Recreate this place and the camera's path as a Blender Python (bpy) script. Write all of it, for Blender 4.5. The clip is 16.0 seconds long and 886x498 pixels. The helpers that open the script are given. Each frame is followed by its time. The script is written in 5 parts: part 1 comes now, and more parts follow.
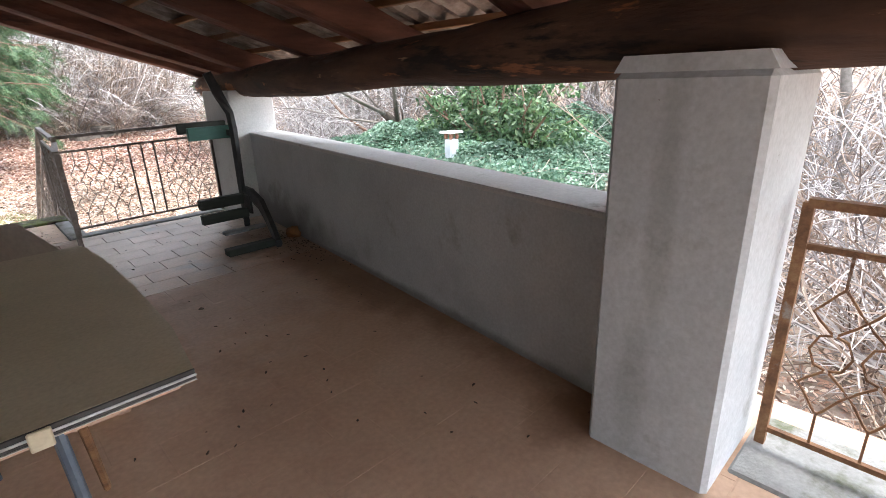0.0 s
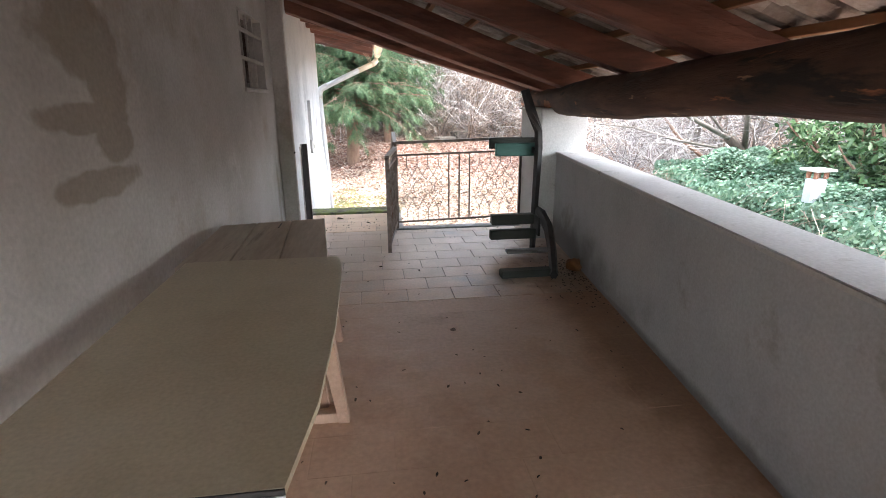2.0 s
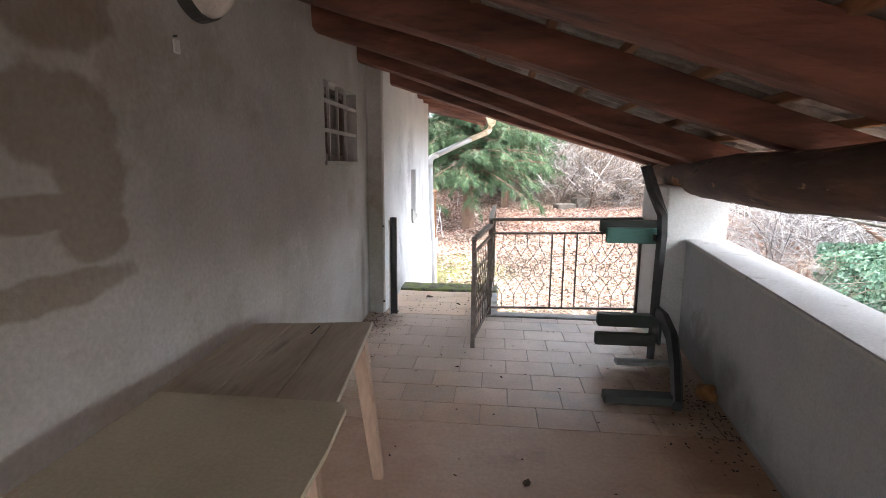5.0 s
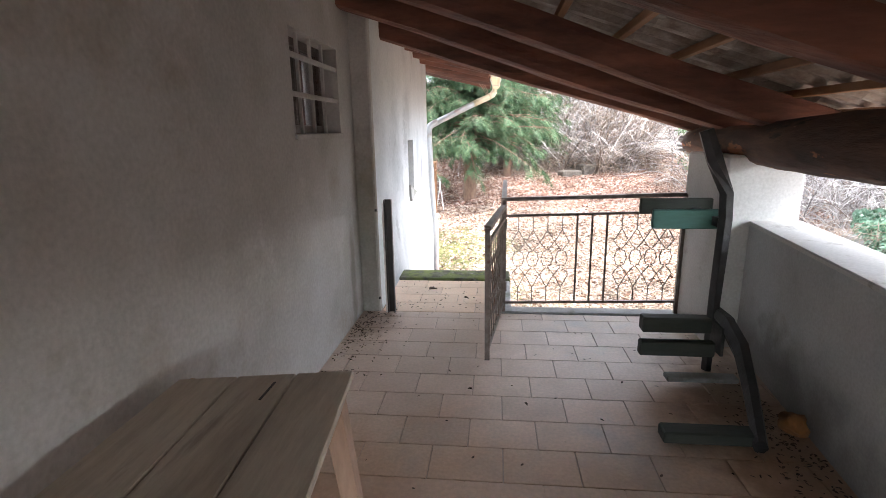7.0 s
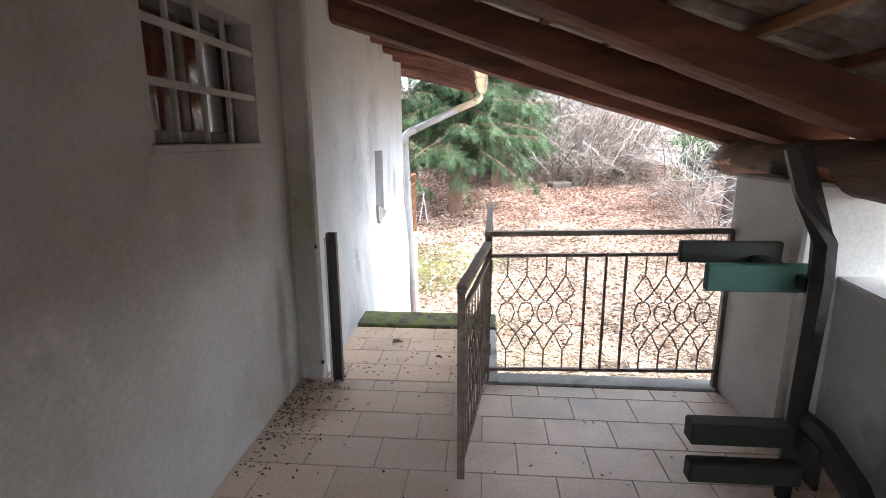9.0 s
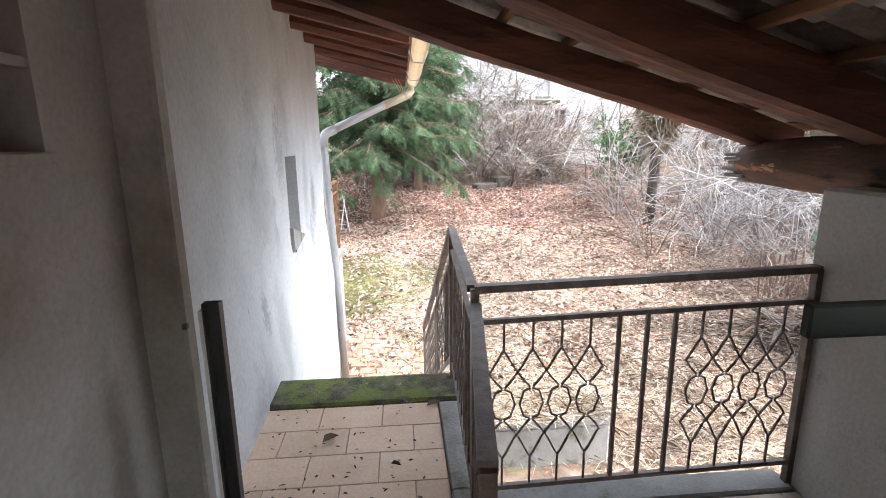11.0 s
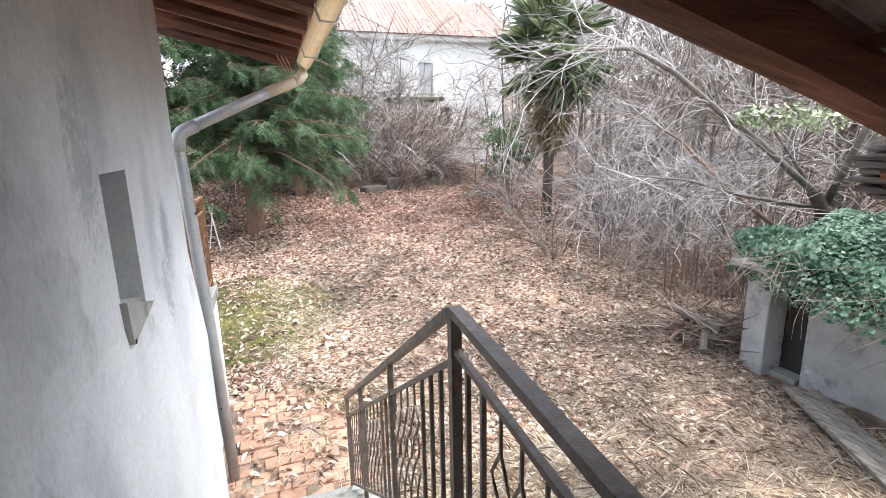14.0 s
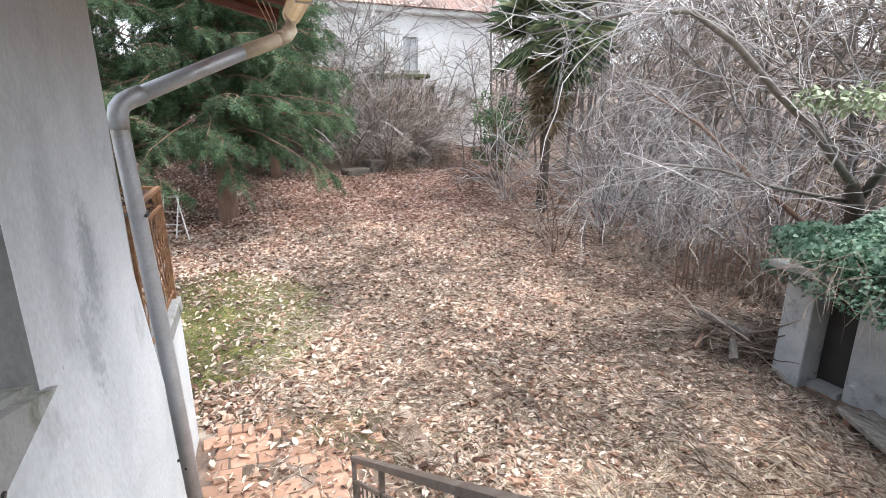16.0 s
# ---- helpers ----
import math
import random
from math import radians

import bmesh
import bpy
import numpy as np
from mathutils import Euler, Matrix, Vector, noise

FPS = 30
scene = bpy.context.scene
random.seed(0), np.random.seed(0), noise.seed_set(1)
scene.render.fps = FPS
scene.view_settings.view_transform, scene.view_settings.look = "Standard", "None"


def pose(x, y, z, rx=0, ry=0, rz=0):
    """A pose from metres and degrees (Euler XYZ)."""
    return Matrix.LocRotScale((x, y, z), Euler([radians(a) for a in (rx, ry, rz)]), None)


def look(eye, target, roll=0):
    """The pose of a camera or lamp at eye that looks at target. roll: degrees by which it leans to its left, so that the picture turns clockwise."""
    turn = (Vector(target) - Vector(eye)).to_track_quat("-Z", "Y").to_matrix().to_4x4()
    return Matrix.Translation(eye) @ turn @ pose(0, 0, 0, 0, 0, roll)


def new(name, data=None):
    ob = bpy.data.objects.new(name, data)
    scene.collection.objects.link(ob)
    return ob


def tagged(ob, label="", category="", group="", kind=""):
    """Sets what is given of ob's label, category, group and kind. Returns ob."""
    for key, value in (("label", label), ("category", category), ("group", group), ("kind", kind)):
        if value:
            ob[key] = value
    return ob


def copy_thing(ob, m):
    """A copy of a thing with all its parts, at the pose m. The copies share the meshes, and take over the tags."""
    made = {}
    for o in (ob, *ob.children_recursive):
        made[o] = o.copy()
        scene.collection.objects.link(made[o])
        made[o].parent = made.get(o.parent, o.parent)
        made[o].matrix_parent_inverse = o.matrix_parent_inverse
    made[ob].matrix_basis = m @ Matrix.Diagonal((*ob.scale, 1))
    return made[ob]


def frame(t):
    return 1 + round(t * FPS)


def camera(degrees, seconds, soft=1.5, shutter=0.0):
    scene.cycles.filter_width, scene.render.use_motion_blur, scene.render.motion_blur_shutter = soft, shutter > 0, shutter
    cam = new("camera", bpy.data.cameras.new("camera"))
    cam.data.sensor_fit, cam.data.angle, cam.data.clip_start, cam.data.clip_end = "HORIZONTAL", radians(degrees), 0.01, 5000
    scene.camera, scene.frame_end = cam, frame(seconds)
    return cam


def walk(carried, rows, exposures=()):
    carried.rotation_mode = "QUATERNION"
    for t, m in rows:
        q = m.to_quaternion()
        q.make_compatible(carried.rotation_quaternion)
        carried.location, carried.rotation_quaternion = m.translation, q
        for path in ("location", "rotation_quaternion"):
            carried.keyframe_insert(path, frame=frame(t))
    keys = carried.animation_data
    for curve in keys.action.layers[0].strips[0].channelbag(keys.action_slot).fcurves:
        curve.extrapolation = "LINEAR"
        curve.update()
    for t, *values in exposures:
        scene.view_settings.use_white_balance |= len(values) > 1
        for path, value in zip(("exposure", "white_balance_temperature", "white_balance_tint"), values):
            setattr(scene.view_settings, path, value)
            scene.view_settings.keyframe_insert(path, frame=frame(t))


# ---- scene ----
cam = camera(83.5, 16.0, soft=0.9)
PATH = [
    (0, (0.555, -0.04, 1.406), (1.862, 1.328, 0.758), -1.9),
    (0.5, (0.637, 0.1, 1.429), (1.719, 1.669, 0.822), -2.6),
    (1, (0.755, 0.179, 1.432), (1.61, 1.888, 0.844), -2.7),
    (1.5, (0.907, 0.237, 1.433), (1.409, 2.084, 0.851), -0.6),
    (2, (1.006, 0.35, 1.438), (1.264, 2.248, 0.865), -0.3),
    (2.5, (1.115, 0.514, 1.449), (1.304, 2.457, 1.017), 0.1),
    (3, (1.173, 0.678, 1.475), (1.341, 2.646, 1.159), -0.9),
    (3.5, (1.233, 0.78, 1.521), (1.202, 2.761, 1.252), -1.6),
    (4, (1.293, 0.851, 1.535), (1.118, 2.824, 1.26), -0.2),
    (6.5, (1.203, 1.586, 1.518), (0.984, 3.523, 1.068), 0.3),
    (7, (1.169, 1.843, 1.545), (0.959, 3.779, 1.086), -1.0),
    (7.5, (1.177, 2.1, 1.549), (0.992, 4.039, 1.096), -1.4),
    (8, (1.221, 2.379, 1.56), (1.04, 4.324, 1.132), -0.6),
    (10.5, (1.061, 3.831, 1.564), (1.035, 5.784, 1.132), 0.4),
    (11, (0.967, 4.134, 1.568), (1.125, 6.081, 1.138), -0.7),
    (11.5, (0.896, 4.436, 1.553), (1.141, 6.374, 1.127), -1.2),
    (12, (0.834, 4.673, 1.545), (1.17, 6.599, 1.122), 0.3),
    (12.5, (0.721, 4.931, 1.566), (1.17, 6.833, 1.139), -0.0),
    (13, (0.677, 5.166, 1.58), (1.258, 7.031, 1.152), -0.3),
    (13.5, (0.719, 5.474, 1.582), (1.342, 7.326, 1.156), -1.6),
    (14, (0.748, 5.727, 1.576), (1.371, 7.576, 1.135), -1.2),
    (14.5, (0.742, 6.058, 1.541), (1.434, 7.863, 1.027), -0.4),
    (15, (0.724, 6.317, 1.535), (1.472, 8.084, 0.972), 0.3),
    (15.5, (0.731, 6.615, 1.543), (1.463, 8.388, 0.978), -0.4),
    (16, (0.708, 6.887, 1.567), (1.414, 8.686, 1.053), -0.2),
]
EXPOSURE = [(0.0, 3.2), (0.5, 3.42), (1.5, 3.58), (4.0, 3.58), (8.0, 3.5), (10.5, 3.02), (12.0, 2.75), (13.5, 2.4), (15.0, 2.1), (16.0, 1.95)]
walk(cam, [(t, look(eye, target, roll)) for t, eye, target, roll in PATH], EXPOSURE)

# ---- sky and sun: overcast winter day ----
world = bpy.data.worlds.new("overcast_sky")
scene.world = world
world.use_nodes = True
wn = world.node_tree
sky = wn.nodes.new("ShaderNodeTexSky")
sky.sky_type = "NISHITA"
sky.sun_disc = False
sky.sun_elevation, sky.sun_rotation = radians(62), radians(118)
sky.air_density, sky.dust_density = 1.0, 1.5
soften = wn.nodes.new("ShaderNodeHueSaturation")
soften.inputs["Saturation"].default_value = 0.38
wn.links.new(sky.outputs[0], soften.inputs["Color"])
wn.links.new(soften.outputs[0], wn.nodes["Background"].inputs[0])
wn.nodes["Background"].inputs[1].default_value = 0.15
sun_lamp = bpy.data.lights.new("sun", "SUN")
sun_lamp.energy, sun_lamp.angle, sun_lamp.color = 1.15, radians(45), (1.0, 0.985, 0.97)
sun = new("sun", sun_lamp)
sun.matrix_world = look((9.4 * math.sin(radians(118)), 9.4 * math.cos(radians(118)), 17.7), (0, 0, 0))


# ---- materials ----
def surf(name, colours, scale=4.0, rough=0.8, metal=0.0, bump=0.3, fine=60.0, stains=None, island=0.0, per_object=0.0, grain=None):
    """A worn surface: a ramp of colours over noise at one scale, fine grain at another, stains (colour, scale, from, to) on top.
    grain: stretch of the noise along x, y, z. island / per_object: how much single pieces differ in brightness."""
    m = bpy.data.materials.new(name)
    m.use_nodes = True
    nt = m.node_tree
    N, L = nt.nodes, nt.links
    bsdf = N["Principled BSDF"]
    bsdf.inputs["Metallic"].default_value = metal
    geo = N.new("ShaderNodeNewGeometry")
    mp = N.new("ShaderNodeMapping")
    mp.inputs["Scale"].default_value = grain or (1, 1, 1)
    L.new(geo.outputs["Position"], mp.inputs["Vector"])
    big = N.new("ShaderNodeTexNoise")
    big.inputs["Scale"].default_value, big.inputs["Detail"].default_value, big.inputs["Roughness"].default_value = scale, 8, 0.62
    L.new(mp.outputs[0], big.inputs["Vector"])
    ramp = N.new("ShaderNodeValToRGB")
    cs = list(colours)
    while len(ramp.color_ramp.elements) < len(cs):
        ramp.color_ramp.elements.new(0.5)
    for i, c in enumerate(cs):
        e = ramp.color_ramp.elements[i]
        e.position = 0.3 + 0.4 * i / max(1, len(cs) - 1)
        e.color = (*c, 1)
    L.new(big.outputs["Fac"], ramp.inputs["Fac"])
    small = N.new("ShaderNodeTexNoise")
    small.inputs["Scale"].default_value, small.inputs["Detail"].default_value = fine, 4
    L.new(mp.outputs[0], small.inputs["Vector"])
    out = ramp.outputs["Color"]

    def blend(kind, fac, a, b):
        mix = N.new("ShaderNodeMix")
        mix.data_type, mix.blend_type = "RGBA", kind
        for sock, v in ((mix.inputs["Factor"], fac), (mix.inputs["A"], a), (mix.inputs["B"], b)):
            if isinstance(v, bpy.types.NodeSocket):
                L.new(v, sock)
            else:
                sock.default_value = v
        return mix.outputs["Result"]

    if stains:
        for colour, s, lo, hi in stains:
            t = N.new("ShaderNodeTexNoise")
            t.inputs["Scale"].default_value, t.inputs["Detail"].default_value, t.inputs["Roughness"].default_value = s, 6, 0.65
            off = N.new("ShaderNodeVectorMath")
            off.inputs[1].default_value = (s * 3.1, 7.7, 2.3)
            L.new(mp.outputs[0], off.inputs[0])
            L.new(off.outputs[0], t.inputs["Vector"])
            r = N.new("ShaderNodeMapRange")
            r.inputs["From Min"].default_value, r.inputs["From Max"].default_value = lo, hi
            L.new(t.outputs["Fac"], r.inputs["Value"])
            out = blend("MIX", r.outputs[0], out, (*colour, 1))
    fr = N.new("ShaderNodeMapRange")
    fr.inputs["To Min"].default_value, fr.inputs["To Max"].default_value = 0.78, 1.2
    L.new(small.outputs["Fac"], fr.inputs["Value"])
    out = blend("MULTIPLY", 1.0, out, fr.outputs[0])
    for amount, src in ((island, geo.outputs["Random Per Island"]), (per_object, None)):
        if amount:
            if src is None:
                src = N.new("ShaderNodeObjectInfo").outputs["Random"]
            pr = N.new("ShaderNodeMapRange")
            pr.inputs["To Min"].default_value, pr.inputs["To Max"].default_value = 1 - amount, 1 + amount
            L.new(src, pr.inputs["Value"])
            out = blend("MULTIPLY", 1.0, out, pr.outputs[0])
    L.new(out, bsdf.inputs["Base Color"])
    rr = N.new("ShaderNodeMapRange")
    rr.inputs["To Min"].default_value, rr.inputs["To Max"].default_value = max(0.05, rough - 0.12), min(1, rough + 0.12)
    L.new(big.outputs["Fac"], rr.inputs["Value"])
    L.new(rr.outputs[0], bsdf.inputs["Roughness"])
    if bump:
        add = N.new("ShaderNodeMath")
        add.operation = "MULTIPLY_ADD"
        add.inputs[1].default_value = 0.35
        L.new(small.outputs["Fac"], add.inputs[0])
        L.new(big.outputs["Fac"], add.inputs[2])
        bp = N.new("ShaderNodeBump")
        bp.inputs["Strength"].default_value, bp.inputs["Distance"].default_value = bump, 0.02
        L.new(add.outputs[0], bp.inputs["Height"])
        L.new(bp.outputs[0], bsdf.inputs["Normal"])
    return m


def litter(name, colours, rough=0.85, thin=0.0):
    """Leaves, straw and twigs: each piece takes its own colour from the ramp."""
    m = bpy.data.materials.new(name)
    m.use_nodes = True
    N, L = m.node_tree.nodes, m.node_tree.links
    geo = N.new("ShaderNodeNewGeometry")
    ramp = N.new("ShaderNodeValToRGB")
    while len(ramp.color_ramp.elements) < len(colours):
        ramp.color_ramp.elements.new(0.5)
    for i, c in enumerate(colours):
        e = ramp.color_ramp.elements[i]
        e.position, e.color = i / (len(colours) - 1), (*c, 1)
    L.new(geo.outputs["Random Per Island"], ramp.inputs["Fac"])
    noise_tex = N.new("ShaderNodeTexNoise")
    noise_tex.inputs["Scale"].default_value = 0.9
    L.new(geo.outputs["Position"], noise_tex.inputs["Vector"])
    r = N.new("ShaderNodeMapRange")
    r.inputs["From Min"].default_value, r.inputs["From Max"].default_value = 0.3, 0.7
    r.inputs["To Min"].default_value, r.inputs["To Max"].default_value = 0.65, 1.3
    L.new(noise_tex.outputs["Fac"], r.inputs["Value"])
    mix = N.new("ShaderNodeMix")
    mix.data_type, mix.blend_type = "RGBA", "MULTIPLY"
    mix.inputs["Factor"].default_value = 1
    L.new(ramp.outputs[0], mix.inputs["A"])
    L.new(r.outputs[0], mix.inputs["B"])
    bsdf = N["Principled BSDF"]
    L.new(mix.outputs["Result"], bsdf.inputs["Base Color"])
    bsdf.inputs["Roughness"].default_value = rough
    if thin:
        tr = N.new("ShaderNodeBsdfTranslucent")
        L.new(mix.outputs["Result"], tr.inputs["Color"])
        both = N.new("ShaderNodeMixShader")
        both.inputs[0].default_value = thin
        L.new(bsdf.outputs[0], both.inputs[1])
        L.new(tr.outputs[0], both.inputs[2])
        L.new(both.outputs[0], N["Material Output"].inputs["Surface"])
    return m


def add_patches(m, colour, spots, ragged=0.8, scale=5.0, soft=0.15):
    """Soft-edged stains, painted shade or painted sheen of a colour at given places: (centre, half sizes)."""
    N, L = m.node_tree.nodes, m.node_tree.links
    bsdf = N["Principled BSDF"]
    base = bsdf.inputs["Base Color"].links[0].from_socket
    geo = N.new("ShaderNodeNewGeometry")
    nz = N.new("ShaderNodeTexNoise")
    nz.inputs["Scale"].default_value, nz.inputs["Detail"].default_value = scale, 4
    L.new(geo.outputs["Position"], nz.inputs["Vector"])
    total = None
    for centre, half in spots:
        sub = N.new("ShaderNodeVectorMath")
        sub.operation = "SUBTRACT"
        sub.inputs[1].default_value = centre
        L.new(geo.outputs["Position"], sub.inputs[0])
        div = N.new("ShaderNodeVectorMath")
        div.operation = "DIVIDE"
        div.inputs[1].default_value = half
        L.new(sub.outputs[0], div.inputs[0])
        ln = N.new("ShaderNodeVectorMath")
        ln.operation = "LENGTH"
        L.new(div.outputs[0], ln.inputs[0])
        ma = N.new("ShaderNodeMath")
        ma.operation = "MULTIPLY_ADD"
        ma.inputs[1].default_value = ragged * 2
        L.new(nz.outputs["Fac"], ma.inputs[0])
        L.new(ln.outputs["Value"], ma.inputs[2])
        mr = N.new("ShaderNodeMapRange")
        mr.interpolation_type = "SMOOTHSTEP"
        mr.inputs["From Min"].default_value, mr.inputs["From Max"].default_value = 1.0 - soft + ragged, 1.0 + soft + ragged
        mr.inputs["To Min"].default_value, mr.inputs["To Max"].default_value = 1.0, 0.0
        L.new(ma.outputs[0], mr.inputs["Value"])
        if total is None:
            total = mr.outputs[0]
        else:
            mx = N.new("ShaderNodeMath")
            mx.operation = "MAXIMUM"
            L.new(total, mx.inputs[0])
            L.new(mr.outputs[0], mx.inputs[1])
            total = mx.outputs[0]
    mix = N.new("ShaderNodeMix")
    mix.data_type, mix.blend_type = "RGBA", "MULTIPLY"
    L.new(total, mix.inputs["Factor"])
    L.new(base, mix.inputs["A"])
    mix.inputs["B"].default_value = (*colour, 1)
    L.new(mix.outputs["Result"], bsdf.inputs["Base Color"])


PLASTER = surf("aged_plaster", [(0.36, 0.34, 0.31), (0.455, 0.44, 0.42), (0.53, 0.525, 0.515)], 1.3, 0.92, bump=0.25, fine=45,
               stains=[((0.36, 0.31, 0.25), 0.9, 0.56, 0.70), ((0.56, 0.55, 0.54), 1.7, 0.58, 0.75)])
WHITE_PLASTER = surf("weathered_white_plaster", [(0.49, 0.515, 0.535), (0.595, 0.62, 0.635), (0.67, 0.69, 0.70)], 1.6, 0.9, bump=0.25, fine=50,
                     stains=[((0.36, 0.38, 0.39), 1.5, 0.60, 0.72), ((0.22, 0.23, 0.23), 6.0, 0.68, 0.76), ((0.27, 0.28, 0.28), 19.0, 0.70, 0.75)], grain=(1, 1, 0.7))
add_patches(PLASTER, (0.68, 0.63, 0.56), [((0, 2.40, 1.66), (9, 0.27, 0.14)), ((0, 2.53, 1.49), (9, 0.15, 0.12)), ((0, 2.34, 1.385), (9, 0.30, 0.055)),
                                         ((0, 2.50, 1.29), (9, 0.14, 0.09)), ((0, 2.34, 1.15), (9, 0.30, 0.06)), ((0, 2.42, 2.0), (9, 0.24, 0.15)), ((0, 1.6, 1.9), (9, 0.4, 0.25))], 0.45, 7.0)
# shaded inner face of the pilaster darkened in the colour, plus a darker strip beside
add_patches(PLASTER, (0.62, 0.6, 0.56), [((0.1, 5.99, 0.7), (0.3, 0.10, 0.9)), ((0.1, 5.7, 0.3), (0.3, 0.07, 0.5))], 0.8, 5.0, 0.5)
add_patches(WHITE_PLASTER, (0.78, 0.79, 0.80), [((0, 7.55, 0.15), (9, 0.13, 0.40)), ((0, 7.35, 1.35), (9, 0.25, 0.5)), ((0, 8.95, 1.1), (9, 0.10, 0.4)), ((0, 9.35, 0.9), (9, 0.13, 0.25)),
                                               ((0, 6.9, 0.05), (9, 0.3, 0.12)), ((0, 8.2, 1.75), (9, 0.2, 0.3))], 1.0, 6.0, 0.7)

add_patches(WHITE_PLASTER, (0.70, 0.71, 0.72), [((0, 9.3, 0.98), (9, 0.09, 0.22)), ((0, 9.12, 0.72), (9, 0.08, 0.2)), ((0, 7.2, 0.5), (9, 0.06, 0.12)), ((0, 8.0, 1.5), (9, 0.10, 0.25))], 1.6, 26.0, 0.6)

CONCRETE = surf("parapet_render", [(0.43, 0.455, 0.475), (0.51, 0.535, 0.55), (0.57, 0.59, 0.60)], 1.5, 0.9, bump=0.2, fine=70,
                stains=[((0.33, 0.32, 0.30), 2.2, 0.6, 0.75)])
# shade low on the parapet, deepest behind the bench, put into the colour
add_patches(CONCRETE, (0.45, 0.44, 0.42), [((0, 4.7, 0.05), (9, 1.3, 0.28)), ((0, 3.0, 0.0), (9, 3.0, 0.05))], 0.7, 4.0, 0.6)
CAP = surf("parapet_cap", [(0.54, 0.54, 0.53), (0.63, 0.63, 0.62)], 3, 0.88, bump=0.2, stains=[((0.33, 0.32, 0.29), 5, 0.6, 0.72)])
PILLAR = surf("smooth_grey_render", [(0.46, 0.48, 0.495), (0.54, 0.555, 0.57), (0.60, 0.615, 0.625)], 1.8, 0.9, bump=0.18, fine=60,
              stains=[((0.36, 0.36, 0.35), 2.6, 0.60, 0.74), ((0.22, 0.20, 0.18), 13.0, 0.72, 0.76)])
add_patches(PILLAR, (0.82, 0.81, 0.79), [((2.12, 0.58, 0.95), (0.1, 0.045, 0.5)), ((2.12, 0.62, 0.35), (0.1, 0.06, 0.3))], 0.7, 5.0, 0.5)
GREY = surf("grey_concrete", [(0.24, 0.24, 0.23), (0.36, 0.36, 0.35)], 5, 0.9, bump=0.5, stains=[((0.12, 0.13, 0.08), 4, 0.55, 0.7)])
MOSS = surf("mossy_stone", [(0.035, 0.036, 0.024), (0.065, 0.068, 0.038), (0.15, 0.145, 0.12)], 9, 0.95, bump=0.9, fine=90,
            stains=[((0.12, 0.15, 0.04), 5, 0.47, 0.58), ((0.24, 0.235, 0.21), 7, 0.60, 0.66)])
TILE = surf("terracotta_floor_tile", [(0.54, 0.415, 0.33), (0.63, 0.495, 0.405), (0.69, 0.575, 0.495)], 1.1, 0.5, bump=0.12, fine=55, per_object=0.07,
            stains=[((0.46, 0.43, 0.41), 0.7, 0.55, 0.68), ((0.14, 0.11, 0.09), 8.0, 0.70, 0.76)])
add_patches(TILE, (0.84, 0.72, 0.60), [((1.3, 3.8, 0), (1.9, 0.42, 9)), ((2.4, 3.95, 0), (0.55, 0.6, 9))], 1.0, 3.0, 1.0)
# bluish sky sheen on the worn tiles, painted into their colour
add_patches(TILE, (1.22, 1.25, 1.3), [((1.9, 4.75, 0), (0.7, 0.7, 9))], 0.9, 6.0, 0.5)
# floor by the bench darkened for the shade there; the wall corner darker too
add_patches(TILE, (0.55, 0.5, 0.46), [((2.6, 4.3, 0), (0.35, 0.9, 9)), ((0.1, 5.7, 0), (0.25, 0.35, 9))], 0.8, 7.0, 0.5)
TILE_DUSTY = surf("dust_covered_floor_tile", [(0.45, 0.275, 0.185), (0.54, 0.355, 0.245), (0.60, 0.415, 0.30)], 0.9, 0.7, bump=0.05, fine=40,
                  stains=[((0.42, 0.265, 0.18), 1.6, 0.56, 0.72), ((0.55, 0.50, 0.46), 22.0, 0.76, 0.79)])
# darker strip along the parapet foot and a spot by the near pillar
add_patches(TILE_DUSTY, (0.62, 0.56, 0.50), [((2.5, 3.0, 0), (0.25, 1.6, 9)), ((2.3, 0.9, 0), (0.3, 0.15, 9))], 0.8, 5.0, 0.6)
# the sky sheen carries on over the dust, brightened and blued in the colour
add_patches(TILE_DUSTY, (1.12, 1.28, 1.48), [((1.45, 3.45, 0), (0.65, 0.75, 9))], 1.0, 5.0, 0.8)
# landing tile: brighter, more orange copy of TILE, open-sky light put into the colour
SKYLIT_TILE = surf("skylit_terracotta_tile", [(0.64, 0.455, 0.32), (0.75, 0.57, 0.43), (0.81, 0.67, 0.55)], 1.6, 0.5, bump=0.12, fine=55, per_object=0.08,
                  stains=[((0.20, 0.15, 0.12), 9.0, 0.69, 0.75)])
SPLINTER = surf("splintered_grey_wood", [(0.10, 0.085, 0.075), (0.26, 0.235, 0.215), (0.42, 0.39, 0.365)], 14, 0.95, bump=1.0, grain=(1, 0.1, 1), island=0.3)
BRIGHT_RENDER = surf("bright_white_render", [(0.74, 0.74, 0.73), (0.84, 0.84, 0.83)], 0.8, 0.9, bump=0.1, stains=[((0.62, 0.61, 0.58), 0.6, 0.6, 0.75)])
GROUT = surf("dusty_grout", [(0.37, 0.295, 0.24), (0.48, 0.39, 0.33)], 6, 0.95)
LOG = surf("weathered_log", [(0.045, 0.023, 0.016), (0.10, 0.05, 0.033), (0.20, 0.105, 0.065)], 7, 0.85, bump=0.9, fine=30, grain=(1, 0.18, 1),
           stains=[((0.24, 0.195, 0.165), 1.0, 0.57, 0.66), ((0.33, 0.13, 0.06), 9.0, 0.60, 0.63), ((0.42, 0.24, 0.14), 16.0, 0.66, 0.69), ((0.02, 0.014, 0.011), 6.0, 0.55, 0.62)])
